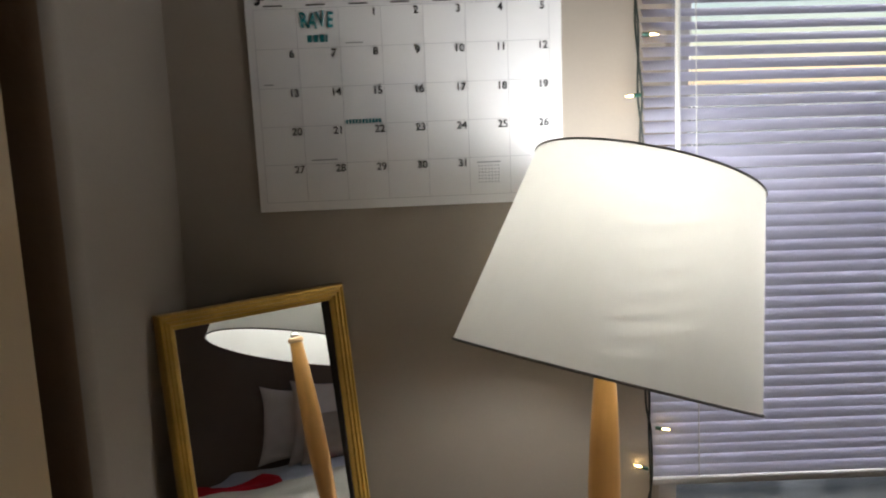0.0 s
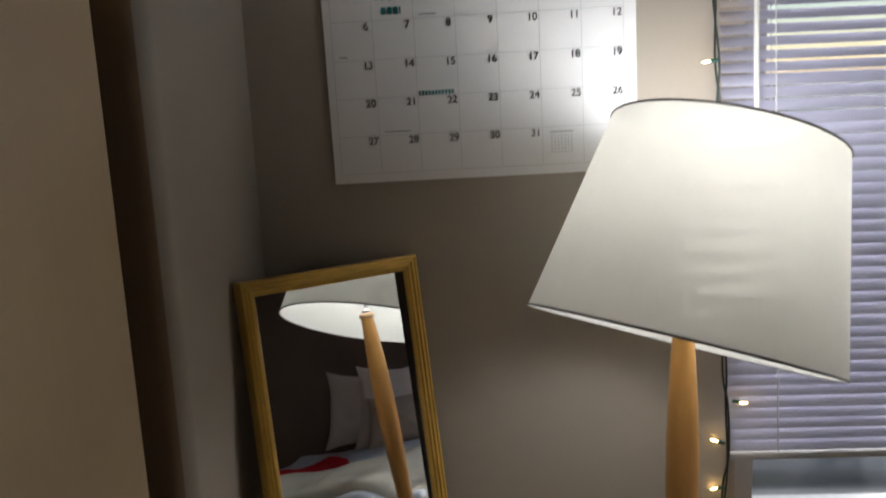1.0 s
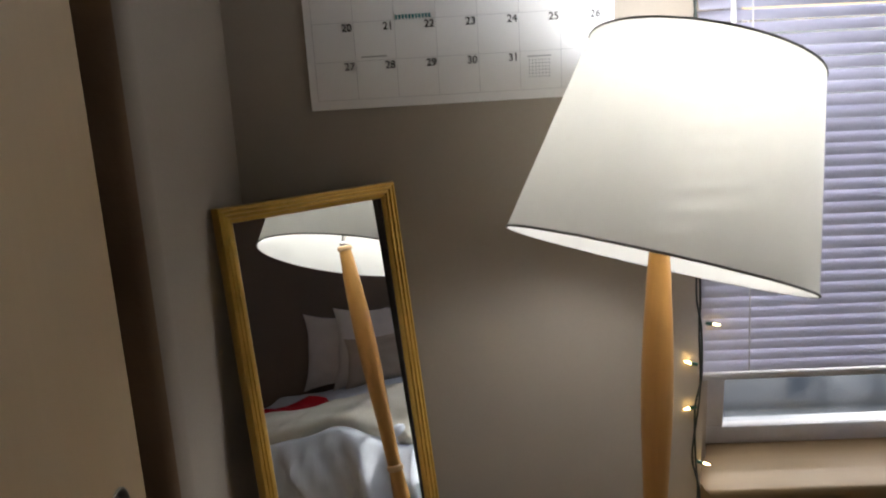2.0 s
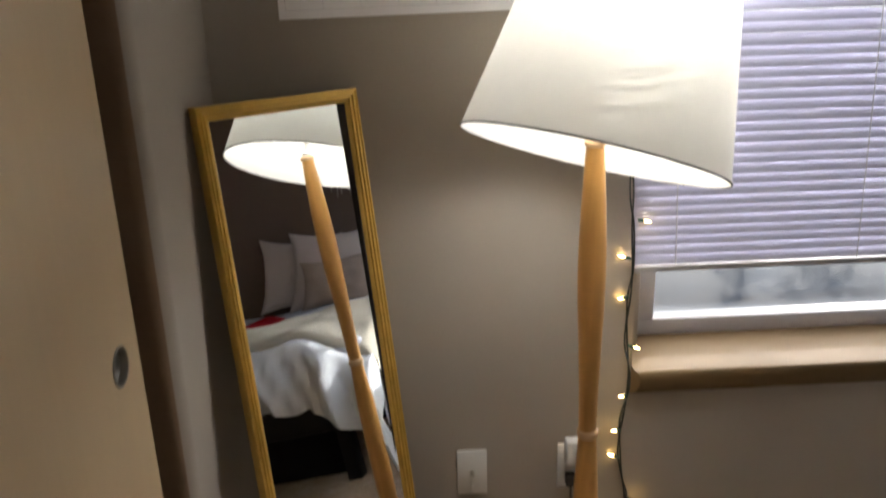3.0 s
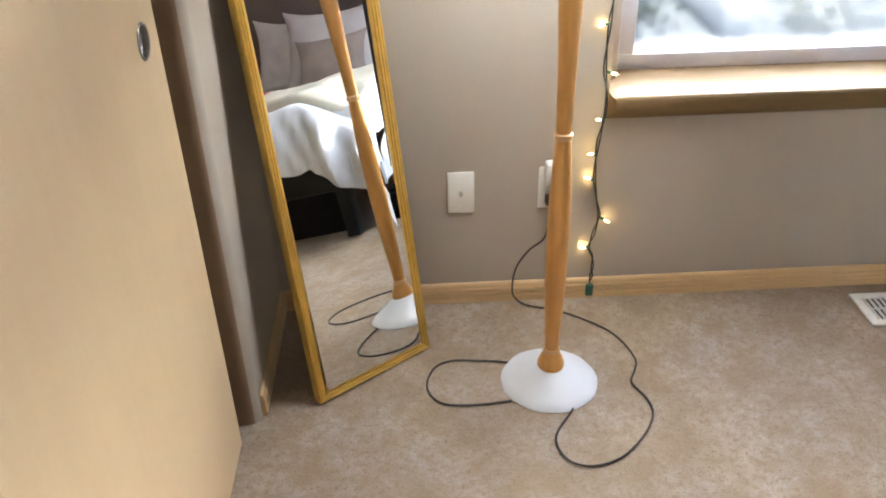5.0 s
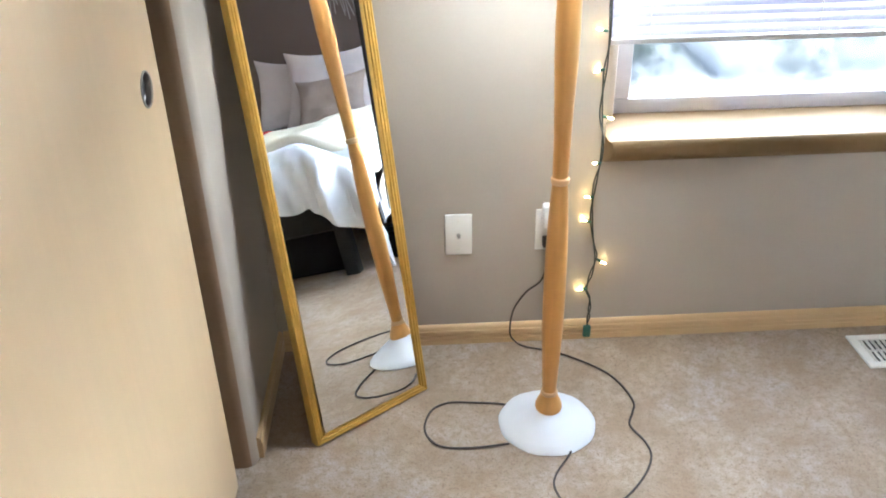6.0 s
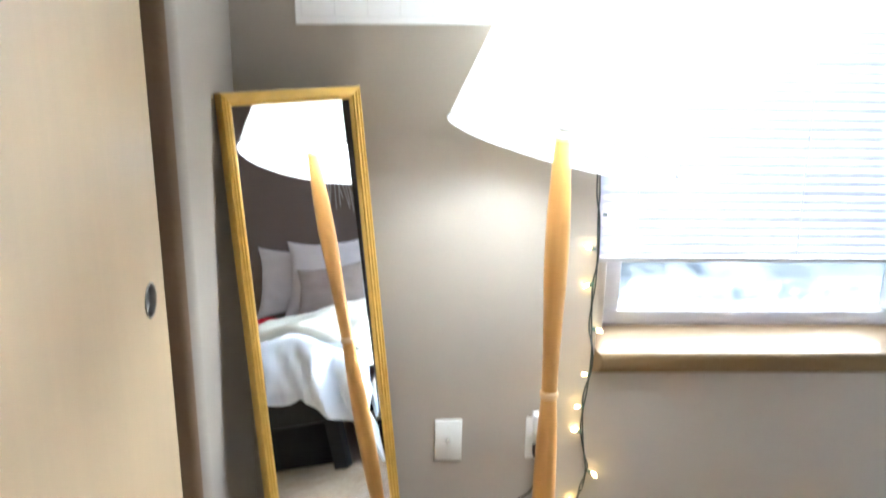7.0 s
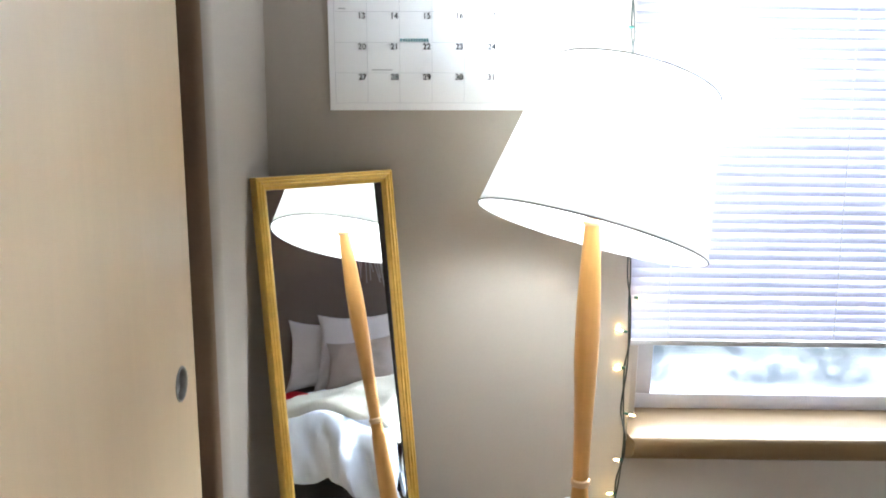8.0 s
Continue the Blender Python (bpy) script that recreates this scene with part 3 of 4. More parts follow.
for k in range(3):
    a = 2 * math.pi * k / 3 + 0.5
    rr = SR0 + (SR1 - SR0) * hub_z / SH
    part("spoke", tube([(0.019 * math.cos(a), 0.019 * math.sin(a), hub_z), (rr * 0.5 * math.cos(a), rr * 0.5 * math.sin(a), hub_z), ((rr - 0.002) * math.cos(a), (rr - 0.002) * math.sin(a), hub_z)], 0.0018, 6), WHITE_METAL, shade)
cord_pts = [(0.283, -0.424), (0.20, -0.432), (0.126, -0.425), (0.092, -0.392), (0.084, -0.345), (0.105, -0.290), (0.148, -0.266), (0.21, -0.270), (0.275, -0.279), (0.33, -0.30)]
part("cord", tube([(x - LX, y - LY, 0.005) for x, y in cord_pts], 0.0025, 8), BLACK_CORD, lamp, "dark brown power cord loop")
cord_pts = [(0.44, -0.42, 0.005), (0.423, -0.464, 0.005), (0.378, -0.53, 0.005), (0.368, -0.573, 0.005), (0.385, -0.620, 0.005), (0.425, -0.641, 0.005), (0.475, -0.634, 0.005), (0.520, -0.609, 0.005), (0.575, -0.55, 0.005),
            (0.608, -0.490, 0.005), (0.607, -0.44, 0.005), (0.585, -0.380, 0.005), (0.603, -0.335, 0.005), (0.615, -0.297, 0.005), (0.603, -0.235, 0.005), (0.576, -0.178, 0.005), (0.53, -0.13, 0.005), (0.470, -0.085, 0.005),
            (0.42, -0.062, 0.005), (0.366, -0.040, 0.006), (0.338, -0.022, 0.022), (0.333, -0.019, 0.054), (0.338, -0.016, 0.095), (0.350, -0.015, 0.129), (0.378, -0.015, 0.170), (0.412, -0.02, 0.203), (0.424, -0.024, 0.25), (0.424, -0.026, 0.315)]
part("cord", tube([(x - LX, y - LY, z) for x, y, z in cord_pts], 0.0025, 8), BLACK_CORD, lamp, "dark brown power cord to the socket")
part("plug", box(0.412 - LX, 0.436 - LX, -0.034 - LY, -0.010 - LY, 0.312, 0.340, 0.004), BLACK_CORD, lamp, "dark brown plug")
light = new("lamp_light", bpy.data.lights.new("lamp_light", "POINT"))
light.data.energy = 7.3
light.data.shadow_soft_size = 0.13
light.data.color = (0.985, 0.98, 0.98)
light.location = Vector((LX, LY, 0)) + TOPV + STEM

# ---- wall plates ----
def plate_body(cx, cz):
    return box(cx - 0.035, cx + 0.035, -0.006, -0.0003, cz - 0.0595, cz + 0.0595, 0.0022, 2)


coax = thing("coax_wall_plate", "white plastic coax socket plate on the wall", "wall plate")
part("plate", plate_body(0.193, 0.347), WHITE_PLASTIC, coax)
part("coax_jack", lathe([(0.0055, 0.0), (0.0055, 0.002), (0.0046, 0.002), (0.0046, 0.011), (0.0030, 0.011), (0.0028, 0.004), (0.001, 0.004)], 20), NICKEL, coax, "nickel coax jack", at=pose(0.193, -0.006, 0.347, 90, 0, 0))
for dz in (-0.042, 0.042):
    part("screw", lathe([(0.0032, 0.0), (0.003, 0.0012), (0.001, 0.0014)], 14), WHITE_METAL, coax, at=pose(0.193, -0.006, 0.347 + dz, 90, 0, 0))
outlet = thing("power_outlet", "white plastic double power outlet on the wall", "outlet")
part("plate", plate_body(0.430, 0.353), WHITE_PLASTIC, outlet)
for dz in (-0.0195, 0.0195):
    part("receptacle", box(0.415, 0.445, -0.0085, -0.0055, 0.353 + dz - 0.0135, 0.353 + dz + 0.0135, 0.004), WHITE_PLASTIC, outlet)
adapter = thing("plug_adapter", "white plug-in adapter in the upper outlet", "adapter")
part("body", box(0.408, 0.452, -0.040, -0.0088, 0.374, 0.437, 0.007, 3), WHITE_PLASTIC, adapter)

# ---- floor vent ----
vent = thing("floor_vent", "white metal floor register set in the carpet", "vent")
VX0, VX1, VY0, VY1 = 1.276, 1.585, -0.203, -0.061
for x0, x1, y0, y1 in ((VX0, VX1, VY0, VY0 + 0.022), (VX0, VX1, VY1 - 0.022, VY1), (VX0, VX0 + 0.024, VY0 + 0.022, VY1 - 0.022), (VX1 - 0.024, VX1, VY0 + 0.022, VY1 - 0.022)):
    part("rim", box(x0, x1, y0, y1, 0.0, 0.0075, 0.002), WHITE_METAL, vent)
part("well", box(VX0 + 0.02, VX1 - 0.02, VY0 + 0.02, VY1 - 0.02, 0.0005, 0.0015), DARK, vent, "dark duct opening", smooth=False)
bm = box(-0.0009, 0.0009, VY0 + 0.0215, VY1 - 0.0215, -0.002, 0.0055)
bmesh.ops.rotate(bm, verts=bm.verts, matrix=Matrix.Rotation(radians(30), 3, "Y"))
louver = mesh_of("louver", bm, WHITE_METAL, False)
n = 17
for k in range(n):
    part("louver", louver, WHITE_METAL, vent, at=pose(VX0 + 0.03 + k * (VX1 - VX0 - 0.06) / (n - 1), 0, 0.0025))
part("rib", box(VX0 + 0.024, VX1 - 0.024, (VY0 + VY1) / 2 - 0.002, (VY0 + VY1) / 2 + 0.002, 0.002, 0.0072), WHITE_METAL, vent)

# ---- string lights ----
lights = thing("string_lights", "green wired fairy lights hanging beside the window, lit", "fairy lights")
path = [(0.491, 1.86), (0.494, 1.79), (0.499, 1.738), (0.503, 1.682), (0.510, 1.576), (0.514, 1.502), (0.521, 1.38), (0.527, 1.22), (0.535, 1.031), (0.541, 0.96), (0.546, 0.858), (0.544, 0.778), (0.542, 0.674),
        (0.544, 0.622), (0.544, 0.561), (0.541, 0.479), (0.539, 0.39), (0.550, 0.315), (0.560, 0.265), (0.550, 0.209), (0.541, 0.166), (0.553, 0.135), (0.555, 0.100), (0.554, 0.073), (0.551, 0.045)]
for s in (0, 1):
    pts = []
    for i, (x, z) in enumerate(path):
        a = i * 2.3 + s * math.pi
        pts.append((x - (0.005 if z > 0.83 else 0) + 0.0035 * math.cos(a), -0.010 + 0.0035 * math.sin(a) - (0.030 if 0.54 < z < 0.64 or z > 0.83 else 0.0), z))
    part("wire", tube(pts, 0.0019, 6), GREEN_WIRE, lights)
part("plug", box(0.539, 0.561, -0.024, -0.013, 0.012, 0.050, 0.004), GREEN_SOCKET, lights, "green plug at the end of the string")
# place on the wire, side, rise, and how far the tip turns to the wall
BULBS = [(0.494, 1.775, 1, 0.1, -0.3), (0.506, 1.679, 1, -0.05, -0.2), (0.505, 1.578, -1, -0.1, -0.1), (0.545, 0.968, 1, -0.1, -0.3), (0.541, 0.874, -1, 0.15, 0.45), (0.541, 0.785, -1, -0.5, 0.6),
         (0.545, 0.667, 1, -0.2, -0.3), (0.543, 0.555, -1, 0.2, -0.5), (0.538, 0.450, -1, 0.25, -0.4), (0.538, 0.377, -1, 0.15, 0.4), (0.561, 0.264, 1, -0.45, -0.4), (0.541, 0.172, -1, -0.3, 0.4)]
socket_mesh = mesh_of("bulb_socket", lathe([(0.0034, 0.0), (0.0036, 0.010), (0.0030, 0.013)], 10), GREEN_SOCKET)
bulb_mesh = mesh_of("bulb", lathe([(0.0017, 0.0), (0.0021, 0.005), (0.0018, 0.009), (0.0005, 0.014)], 8), GLOW)
for x, z, side, rise, inward in BULBS:
    deep = -0.043 if 0.54 < z < 0.64 or z > 0.95 else -0.019
    aim = Vector((side, inward, rise)).normalized().to_track_quat("Z", "Y").to_matrix().to_4x4()
    sk = part("bulb_socket", socket_mesh, GREEN_SOCKET, lights, at=Matrix.Translation((x, deep, z)) @ aim)
    part("bulb", bulb_mesh, GLOW, sk, "lit clear mini bulb", at=pose(0, 0, 0.0128))

# ---- calendar ----
CAL = pose(-0.163, -0.0006, 1.388, 0, -0.75, 0)
cal = thing("wall_calendar", "large white paper month calendar with black header strip", "calendar", CAL)
CW, CH = 0.542, 0.390
part("page", grid_sheet(30, 22, lambda u, v: (u * CW, -0.005 - 0.0004 * (1 + math.sin(5 * u + 3 * v)) * (1 - v), v * CH), 0.001), PAPER, cal, "white printed month page")
part("page_block", box(0.0015, CW - 0.0015, -0.0032, -0.0002, 0.004, CH - 0.002), PAPER, cal, smooth=False)
part("header_strip", box(-0.001, CW + 0.001, -0.0085, -0.0002, CH - 0.0005, CH + 0.032, 0.0015), INK, cal, "black leatherette binding strip")
GX0, GZ1, CP, RP = 0.0135, 0.3485, 0.0724, 0.0664
INK_Y = -0.0063


def bar(name, x0, x1, z0, z1, material, parent=cal):
    return part(name, box(x0, x1, INK_Y, INK_Y + 0.0004, z0, z1), material, parent, smooth=False)


def words(body, x, z, size, material, parent=cal, bold=0.0, name="number"):
    cu = bpy.data.curves.new(name, "FONT")
    cu.body = body
    cu.size = size
    cu.align_x = "CENTER"
    cu.align_y = "CENTER"
    cu.extrude = 0.0002
    cu.bevel_depth = bold
    cu.bevel_resolution = 0
    cu.materials.append(material)
    ob = new(name, cu)
    ob.parent = parent
    ob.matrix_basis = pose(x, INK_Y, z, 90, 0, 0)
    return ob


for k in range(8):
    bar("grid_line", GX0 + k * CP - 0.0003, GX0 + k * CP + 0.0003, GZ1 - 5 * RP, GZ1, LINE_INK)
for k in range(6):
    bar("grid_line", GX0, GX0 + 7 * CP, GZ1 - k * RP - 0.0003, GZ1 - k * RP + 0.0003, LINE_INK)
for d in range(1, 32):
    i = d + 1
    words(str(d), GX0 + (i % 7 + 1) * CP - 0.0115, GZ1 - (i // 7) * RP - 0.0095, 0.0180, INK, bold=0.0003)
words("JANUARY 2019", 0.137, CH - 0.0150, 0.0355, INK, bold=0.0008, name="title")
for k in range(7):
    bar("weekday_print", GX0 + k * CP + 0.018, GX0 + (k + 1) * CP - 0.022, GZ1 + 0.0040, GZ1 + 0.0062, INK)
for c, r, w in ((2, 0, 0.030), (0, 1, 0.016), (1, 3, 0.046)):
    bar("small_print", GX0 + c * CP + 0.010, GX0 + c * CP + 0.010 + w, GZ1 - (r + 1) * RP + 0.0055, GZ1 - (r + 1) * RP + 0.0075, GREY_INK)
for k, (ch, dz, lean) in enumerate((("R", 0.001, 6), ("A", -0.001, -5), ("V", 0.0015, 8), ("E", 0.0, -3))):
    letter = words(ch, GX0 + (1.18 + 0.205 * k) * CP, GZ1 - 0.0215 + dz, 0.031, TEAL_INK, bold=0.0007, name="handwriting")
    letter.matrix_basis = letter.matrix_basis @ pose(0, 0, 0, 0, 0, lean) @ Matrix.Diagonal((0.72, 1.15, 1, 1))
hx = GX0 + 1.24 * CP
for k, w in enumerate((0.0075, 0.0080, 0.0080, 0.0025)):
    bar("handwriting", hx + k * 0.0105, hx + k * 0.0105 + w, GZ1 - 0.0570, GZ1 - 0.0450, TEAL_INK)
for k in range(11):
    bar("handwriting", GX0 + 2.03 * CP + k * 0.0058, GX0 + 2.03 * CP + k * 0.0058 + 0.0038, GZ1 - 3 * RP + 0.0015, GZ1 - 3 * RP + 0.0085, TEAL_INK)
mx, mz = GX0 + 5.18 * CP, GZ1 - 4 * RP - 0.008
bar("small_print", mx, mx + 0.042, mz - 0.002, mz, GREY_INK)
for r in range(6):
    for c in range(7):
        bar("small_print", mx + 0.002 + c * 0.0058, mx + 0.0045 + c * 0.0058, mz - 0.0085 - r * 0.0058, mz - 0.0065 - r * 0.0058, GREY_INK)
bm = bmesh.new()
for x0, dx in ((0.503, 0.012), (0.511, 0.012)):
    q = [bm.verts.new((a, INK_Y, b)) for a, b in ((x0, CH - 0.008), (x0 + 0.006, CH - 0.008), (x0 + 0.006 + dx, CH - 0.024), (x0 + dx, CH - 0.024))]
    bm.faces.new(q)
bm.normal_update()
bmesh.ops.solidify(bm, geom=bm.faces[:], thickness=0.0003)
part("emblem", bm, INK, cal, smooth=False)

# ---- bed and bedding (seen in the mirror) ----
BXF, BXH, BYL, BYR = 1.46, 3.40, -2.32, -0.76
TOP = 0.605
bed = thing("bed", "bed on a black wooden frame with square legs", "bed")
part("base", box(BXF + 0.10, BXH, BYL + 0.04, BYR - 0.06, 0.200, 0.33, 0.012), BLACK_CLOTH, bed, "black fabric bed base")
part("foot_rail", box(BXF + 0.040, BXF + 0.075, BYL + 0.06, BYR - 0.06, 0.215, 0.325, 0.006), BLACK_WOOD, bed, "black painted foot rail")
part("side_rail", box(BXF + 0.075, BXH - 0.02, BYR - 0.055, BYR - 0.025, 0.215, 0.325, 0.006), BLACK_WOOD, bed, "black painted side rail")
part("side_rail", box(BXF + 0.075, BXH - 0.02, BYL + 0.025, BYL + 0.055, 0.215, 0.325, 0.006), BLACK_WOOD, bed, "black painted side rail")
for x, y in ((BXF + 0.055, BYR - 0.21), (BXF + 0.055, BYL + 0.06), (BXH - 0.08, BYR - 0.08), (BXH - 0.08, BYL + 0.06), (2.4, BYR - 0.08)):
    part("leg", box(x - 0.032, x + 0.032, y - 0.032, y + 0.032, 0.0, 0.33, 0.006), BLACK_WOOD, bed)
part("drawer_front", box(BXF + 0.13, BXF + 0.155, BYL + 0.05, BYR - 0.28, 0.006, 0.195, 0.004), BLACK_CLOTH, bed, "black under-bed storage front")
part("mattress", box(BXF + 0.03, BXH - 0.01, BYL + 0.01, BYR - 0.02, 0.33, TOP - 0.03, 0.05, 4), SHEET, bed, "white mattress")


carton = thing("storage_box", "small black box with white marks beside the bed", "box", pose(1.78, BYR + 0.02, 0, 0, 0, 8))
part("body", box(-0.13, 0.13, -0.075, 0.075, 0.0, 0.125, 0.006), BLACK_CLOTH, carton)
part("lid", box(-0.134, 0.134, -0.079, 0.079, 0.125, 0.150, 0.006), BLACK_WOOD, carton)
for z in (0.050, 0.092):
    part("mark", box(-0.1308, -0.1301, -0.030, 0.020, z - 0.010, z + 0.010), WHITE_PLASTIC, carton, "white printed mark", smooth=False)


def wrinkle(x, y, s=1.0):
    return s * (0.026 * noise.noise((x * 3.1, y * 2.3, 1.7)) + 0.018 * noise.noise((x * 8, y * 6, 4.1)) + 0.004 * noise.noise((x * 21, y * 17, 9.0)))


def corner_drop(x, y):
    """The bedding slumps at the corner of the foot that faces the window."""
    a, b = min(1, max(0, (y - (BYR - 0.30)) / 0.30)), min(1, max(0, (1.95 - x) / 0.5))
    return 0.13 * a * a * (3 - 2 * a) * b


def duvet_at(u, v):
    """u runs from the hem at the foot to under the pillows, v from the hem on the far side to the hem on the window side."""
    hang = 0.33
    su = u * (1.75 + hang) - hang
    sv = v * (1.56 + 2 * hang) - hang
    x, y, z = BXF + max(su, 0), BYL + min(max(sv, 0), 1.56), TOP + 0.016
    fx, fy = max(-su, 0), max(-sv, 0) if sv < 0 else max(sv - 1.56, 0)
    sgn = -1 if sv < 0 else 1
    fold = 0.055 * noise.noise((y * 5.2 + fx * 1.5, fx * 1.6, 2)) + 0.050 * noise.noise((y * 13 - fx * 3, fx * 2.2, 5)) + 0.016 * noise.noise((y * 30 + fx * 4, fx * 6, 8))
    fold2 = 0.026 * math.sin(14 * x + 4 * noise.noise((x * 3, 5, 2))) + 0.01 * math.sin(33 * x)
    z += wrinkle(x, y) - corner_drop(x, y)
    if fx > 0:
        k = min(1, fx / 0.12)
        x -= 0.045 * math.sin(min(1, fx / 0.10) * math.pi / 2) + fold * k + 0.045 * math.sin(math.pi * min(1, fx / hang) * 0.85)
        z -= max(0, fx - 0.015) * (0.90 + 0.08 * noise.noise((y * 3.2, 3, 1)) + 0.06 * noise.noise((y * 11, 2, 1)) + 0.04 * min(1, max(0, (y + 1.0) / 0.24)) - 0.22 * math.exp(-((y + 1.24) / 0.05) ** 2))
    if fy > 0:
        k = min(1, fy / 0.12)
        y += sgn * (0.040 * math.sin(min(1, fy / 0.10) * math.pi / 2) + fold2 * k)
        z -= max(0, fy - 0.015) * (0.55 if fx > 0 else 0.9)
    return (x, y, z)


solid("duvet", grid_sheet(130, 170, duvet_at, 0.012), SHEET, "rumpled white duvet hanging over the foot of the bed", "duvet")


def quilt_at(a, b):
    """a goes round the folded section, b across the bed."""
    y = BYL - 0.02 + b * 1.68
    hang = max(0, y - (BYR - 0.02))
    mid = 1.74 + 0.07 * math.sin(2.2 * b + 0.6) - 0.05 * b
    half, high = 0.27 + 0.03 * math.sin(5 * b), 0.044 + 0.014 * noise.noise((b * 6, a * 3, 0.2))
    t = 2 * math.pi * a
    c, s = math.cos(t), math.sin(t)
    r = abs(c) ** 0.45 * (1 if c > 0 else -1)
    h = abs(s) ** 0.6 * (1 if s > 0 else -1)
    ridge = 0.018 * math.exp(-((r + 0.35) / 0.16) ** 2) if s > 0 else 0
    x = mid + half * r
    return (x, min(y, BYR + 0.025), TOP + 0.030 + high * h + ridge + wrinkle(x, y, 0.9) - hang * 1.5 - corner_drop(x, y))


solid("quilt", grid_sheet(64, 90, quilt_at), CREAM, "cream quilt folded across the foot of the bed", "quilt")


def pillow(label, w, h, d, m, material, name="pillow", group="", seed=0):
    bm = bmesh.new()
    n = 22
    for side in (1, -1):
        v = []
        for i in range(n + 1):
            row = []
            for j in range(n + 1):
                u, t = 2 * i / n - 1, 2 * j / n - 1
                e = (max(0, 1 - abs(u) ** 2.6) * max(0, 1 - abs(t) ** 2.6)) ** 0.55
                pinch = 1 - 0.15 * (1 - abs(t) ** 2) * abs(u) ** 3
                pinch2 = 1 - 0.19 * (1 - abs(u) ** 2) * abs(t) ** 3
                z = side * d / 2 * e + 0.012 * e * noise.noise((u * 3 + seed, t * 3, side)) + 0.005 * e * noise.noise((u * 9, t * 9 + seed, side))
                row.append(bm.verts.new((u * w / 2 * pinch, z, t * h / 2 * pinch2)))
            v.append(row)
        for i in range(n):
            for j in range(n):
                bm.faces.new((v[i][j], v[i + 1][j], v[i + 1][j + 1], v[i][j + 1]))
    bmesh.ops.remove_doubles(bm, verts=bm.verts, dist=0.0004)
    bmesh.ops.recalc_face_normals(bm, faces=bm.faces)
    return solid(name, bm, material, label, "pillow", at=m, group=group)


PZ = TOP + 0.025
pillow("white pillow propped against the brown wall", 0.60, 0.50, 0.16, pose(3.28, -1.84, PZ + 0.200, -12, -9, -90), PILLOW, group="bed pillows", seed=1)
pillow("white pillow propped against the brown wall", 0.66, 0.46, 0.17, pose(3.29, -1.06, PZ + 0.155, -12, 4, -90), PILLOW, group="bed pillows", seed=2)
pillow("white pillow propped in front of another", 0.64, 0.52, 0.16, pose(3.13, -1.53, PZ + 0.190, -18, -7, -90), PILLOW, group="bed pillows", seed=3)
pillow("beige linen cushion propped before the pillows", 0.50, 0.32, 0.13, pose(2.96, -1.47, PZ + 0.115, -22, -3, -88), LINEN, name="cushion", seed=4)


def throw_at(a, b):
    x = 2.04 + 0.50 * a + 0.05 * math.sin(7 * b)
    y = -2.36 + (0.98 - 0.30 * a) * b
    h = 0.045 * math.sin(math.pi * a) ** 0.7 * (1 - b) ** 0.5
    return (x, y, TOP + 0.036 + h + 0.012 * math.sin(b * 11 + a * 5) + wrinkle(x, y, 0.9) + 0.014 * noise.noise((x * 11, y * 11, 3)))


solid("throw_blanket", grid_sheet(24, 30, throw_at, 0.012), RED, "crumpled red knit throw on the bed", "blanket")

hanging = thing("wall_hanging", "ivory macrame wall hanging with fringe above the bed", "wall hanging")
part("dowel", tube([(ROOM_R - 0.02, -1.60, 1.72), (ROOM_R - 0.02, -1.2, 1.72), (ROOM_R - 0.02, -0.78, 1.72)], 0.010, 10), LAMP_WOOD, hanging)
rng = random.Random(3)
for k in range(36):
    y = -1.54 + 0.7 * k / 35
    low = 1.14 + 0.18 * abs(k - 17.5) / 17.5 + rng.uniform(-0.05, 0.05)
    part("fringe", tube([(ROOM_R - 0.020, y, 1.715), (ROOM_R - 0.022, y + rng.uniform(-0.02, 0.02), 1.45), (ROOM_R - 0.016, y + rng.uniform(-0.03, 0.03), low)], 0.0042, 5, steps=4), ROPE, hanging)

# ---- outside ----
bm = bmesh.new()
bmesh.ops.create_grid(bm, x_segments=2, y_segments=2, size=400, matrix=pose(0, 400.3, -0.5))
solid("ground", bm, GRASS, "pale frosted lawn outside the window", "ground", "structure", smooth=False)
solid("pavement", box(-8, 14, 2.5, 3.6, -0.55, -0.46, 0.02), CONCRETE, "pale concrete path across the yard", "path", "structure")
solid("pavement_2", box(2.25, 2.75, 3.62, 14, -0.55, -0.465, 0.02), CONCRETE, "pale concrete path leading away between hedges", "path", "structure")
rng = random.Random(11)


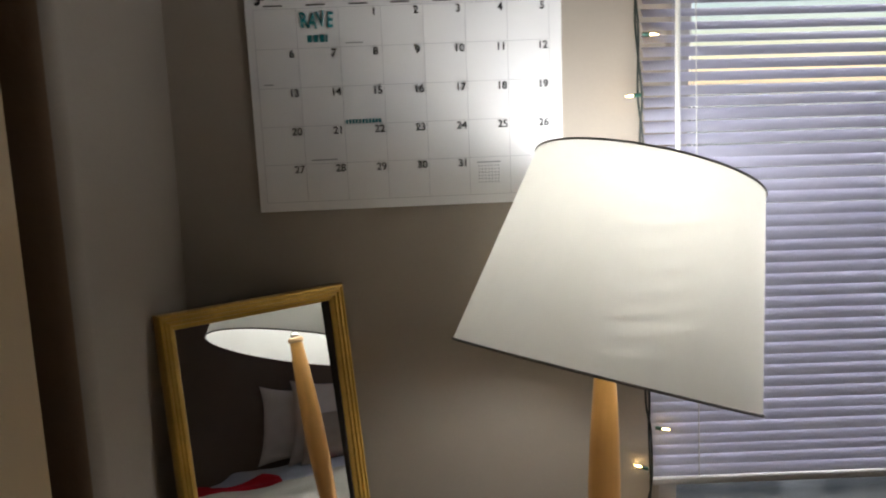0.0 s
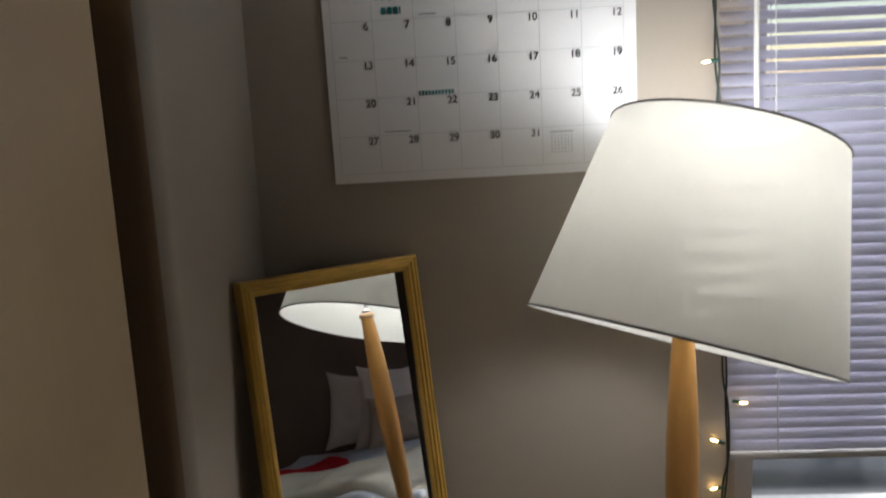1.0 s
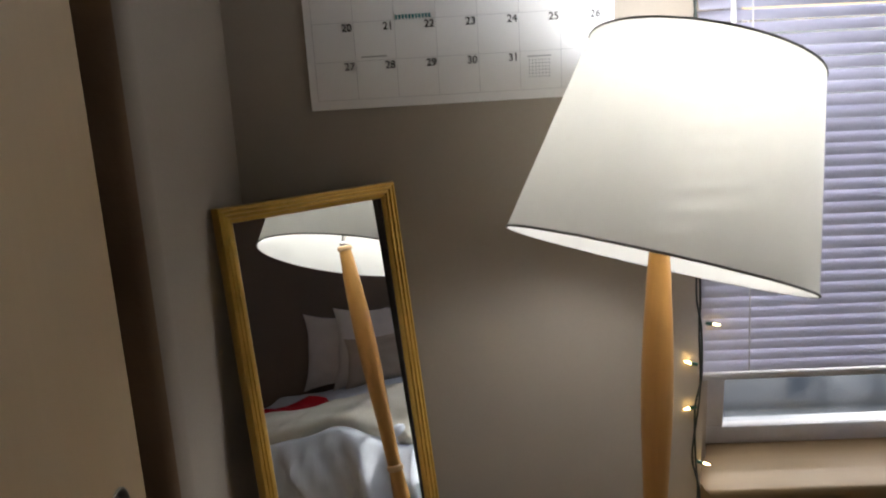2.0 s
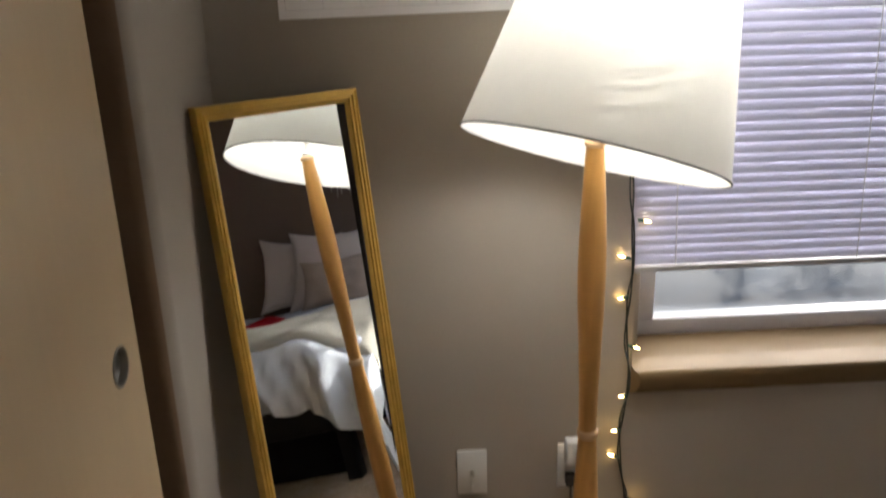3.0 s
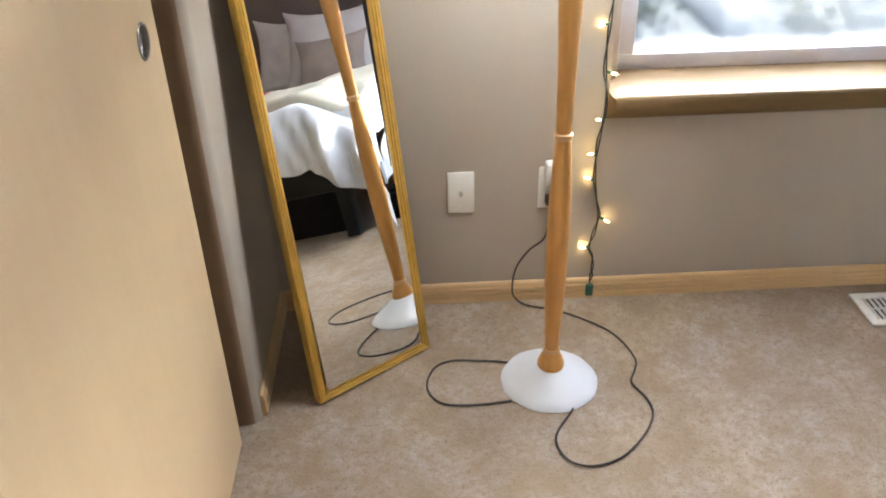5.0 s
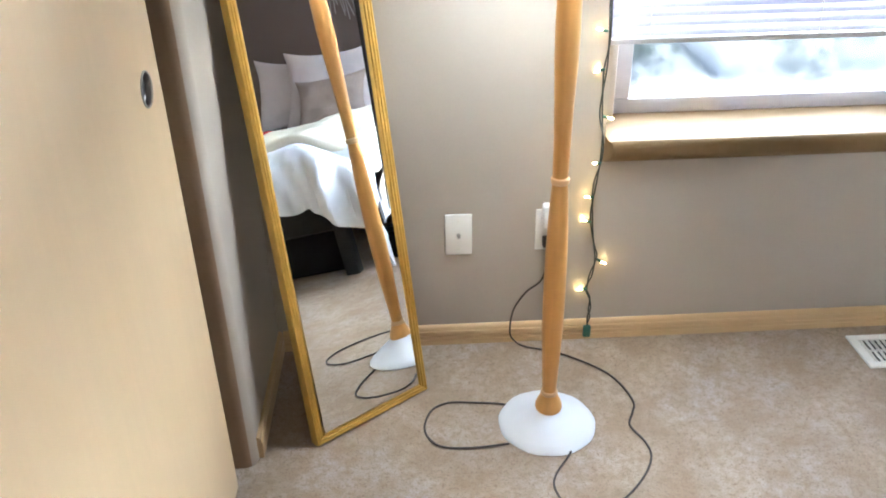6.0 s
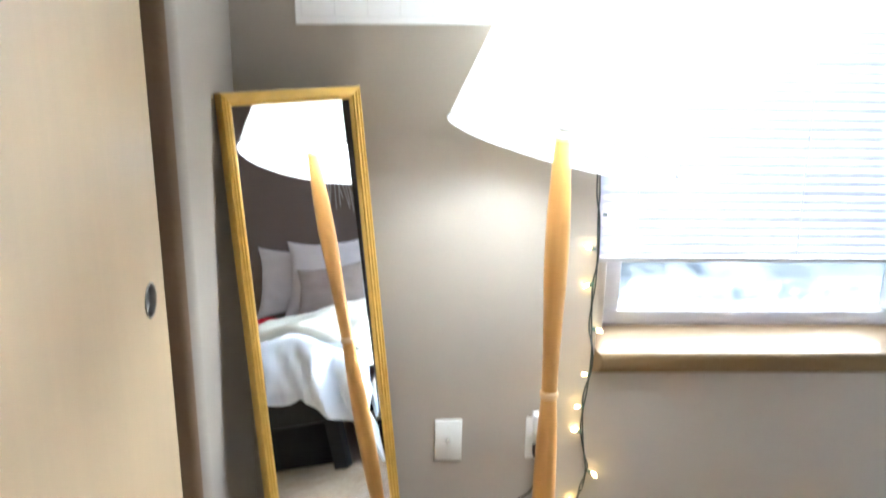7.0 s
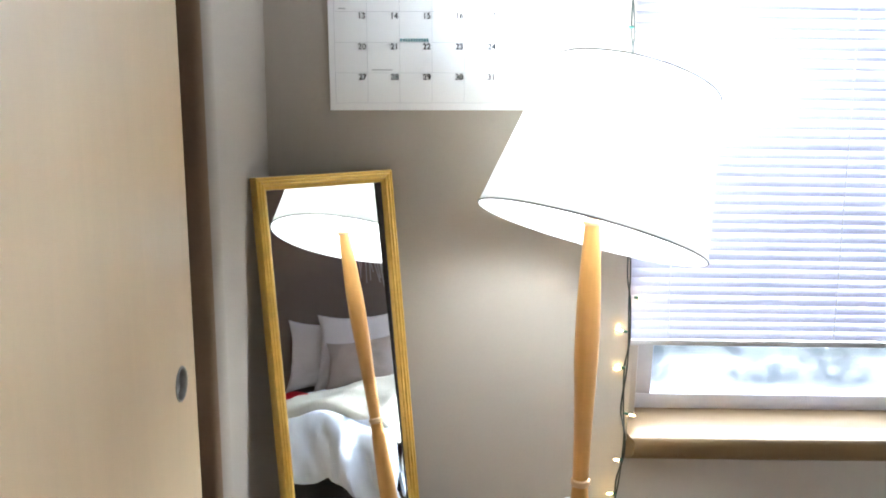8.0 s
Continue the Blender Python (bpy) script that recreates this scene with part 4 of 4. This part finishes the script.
def leaves(bm, c, r, n, size):
    for _ in range(n):
        while True:
            d = Vector((rng.uniform(-1, 1), rng.uniform(-1, 1), rng.uniform(-1, 1)))
            if 0.25 < d.length < 1:
                break
        p = c + Vector((d.x * r[0], d.y * r[1], d.z * r[2]))
        a = Vector((rng.gauss(0, 1), rng.gauss(0, 1), rng.gauss(0, 1))).normalized()
        b = a.orthogonal().normalized()
        s = size * rng.uniform(0.6, 1.4)
        q = [bm.verts.new(p + a * s), bm.verts.new(p + b * s * 0.45), bm.verts.new(p - a * s), bm.verts.new(p - b * s * 0.45)]
        bm.faces.new(q)
    return bm


def tree(x, y, h, spread):
    t = thing("tree", "evergreen garden tree with dense foliage", "tree", pose(x, y, -0.5))
    part("trunk", lathe([(0.16, 0), (0.12, 0.6), (0.10, h * 0.6), (0.03, h)], 12), BARK, t)
    for k in range(4):
        a = k * 1.7
        part("limb", tube([(0, 0, h * (0.35 + 0.1 * k)), (0.5 * spread * math.cos(a), 0.5 * spread * math.sin(a), h * (0.45 + 0.1 * k)), (0.9 * spread * math.cos(a), 0.9 * spread * math.sin(a), h * (0.5 + 0.1 * k))], 0.035, 6), BARK, t)
    bm = bmesh.new()
    for k in range(9):
        a = rng.uniform(0, 6.3)
        rr = spread * rng.uniform(0.1, 0.8)
        leaves(bm, Vector((rr * math.cos(a), rr * math.sin(a), h * rng.uniform(0.35, 1.0))), (spread * 0.5, spread * 0.5, h * 0.14), 520, 0.075)
    part("crown", bm, LEAF, t, smooth=False)


tree(-1.2, 6.5, 4.2, 1.3)
tree(1.0, 5.2, 3.1, 0.8)
tree(8.8, 10.0, 6.5, 1.9)
tree(1.6, 13.0, 6.0, 2.0)
bm = bmesh.new()
for k in range(26):
    hx = -6 + k * 0.6
    if 2.0 < hx < 3.0:
        continue
    leaves(bm, Vector((hx, 4.5 + rng.uniform(-0.2, 0.2), -0.2 + rng.uniform(-0.1, 0.1))), (0.45, 0.4, 0.38), 420, 0.045)
solid("hedge", bm, LEAF, "low dark green hedge across the yard", "hedge", "", smooth=False)["kind"] = "stuff"
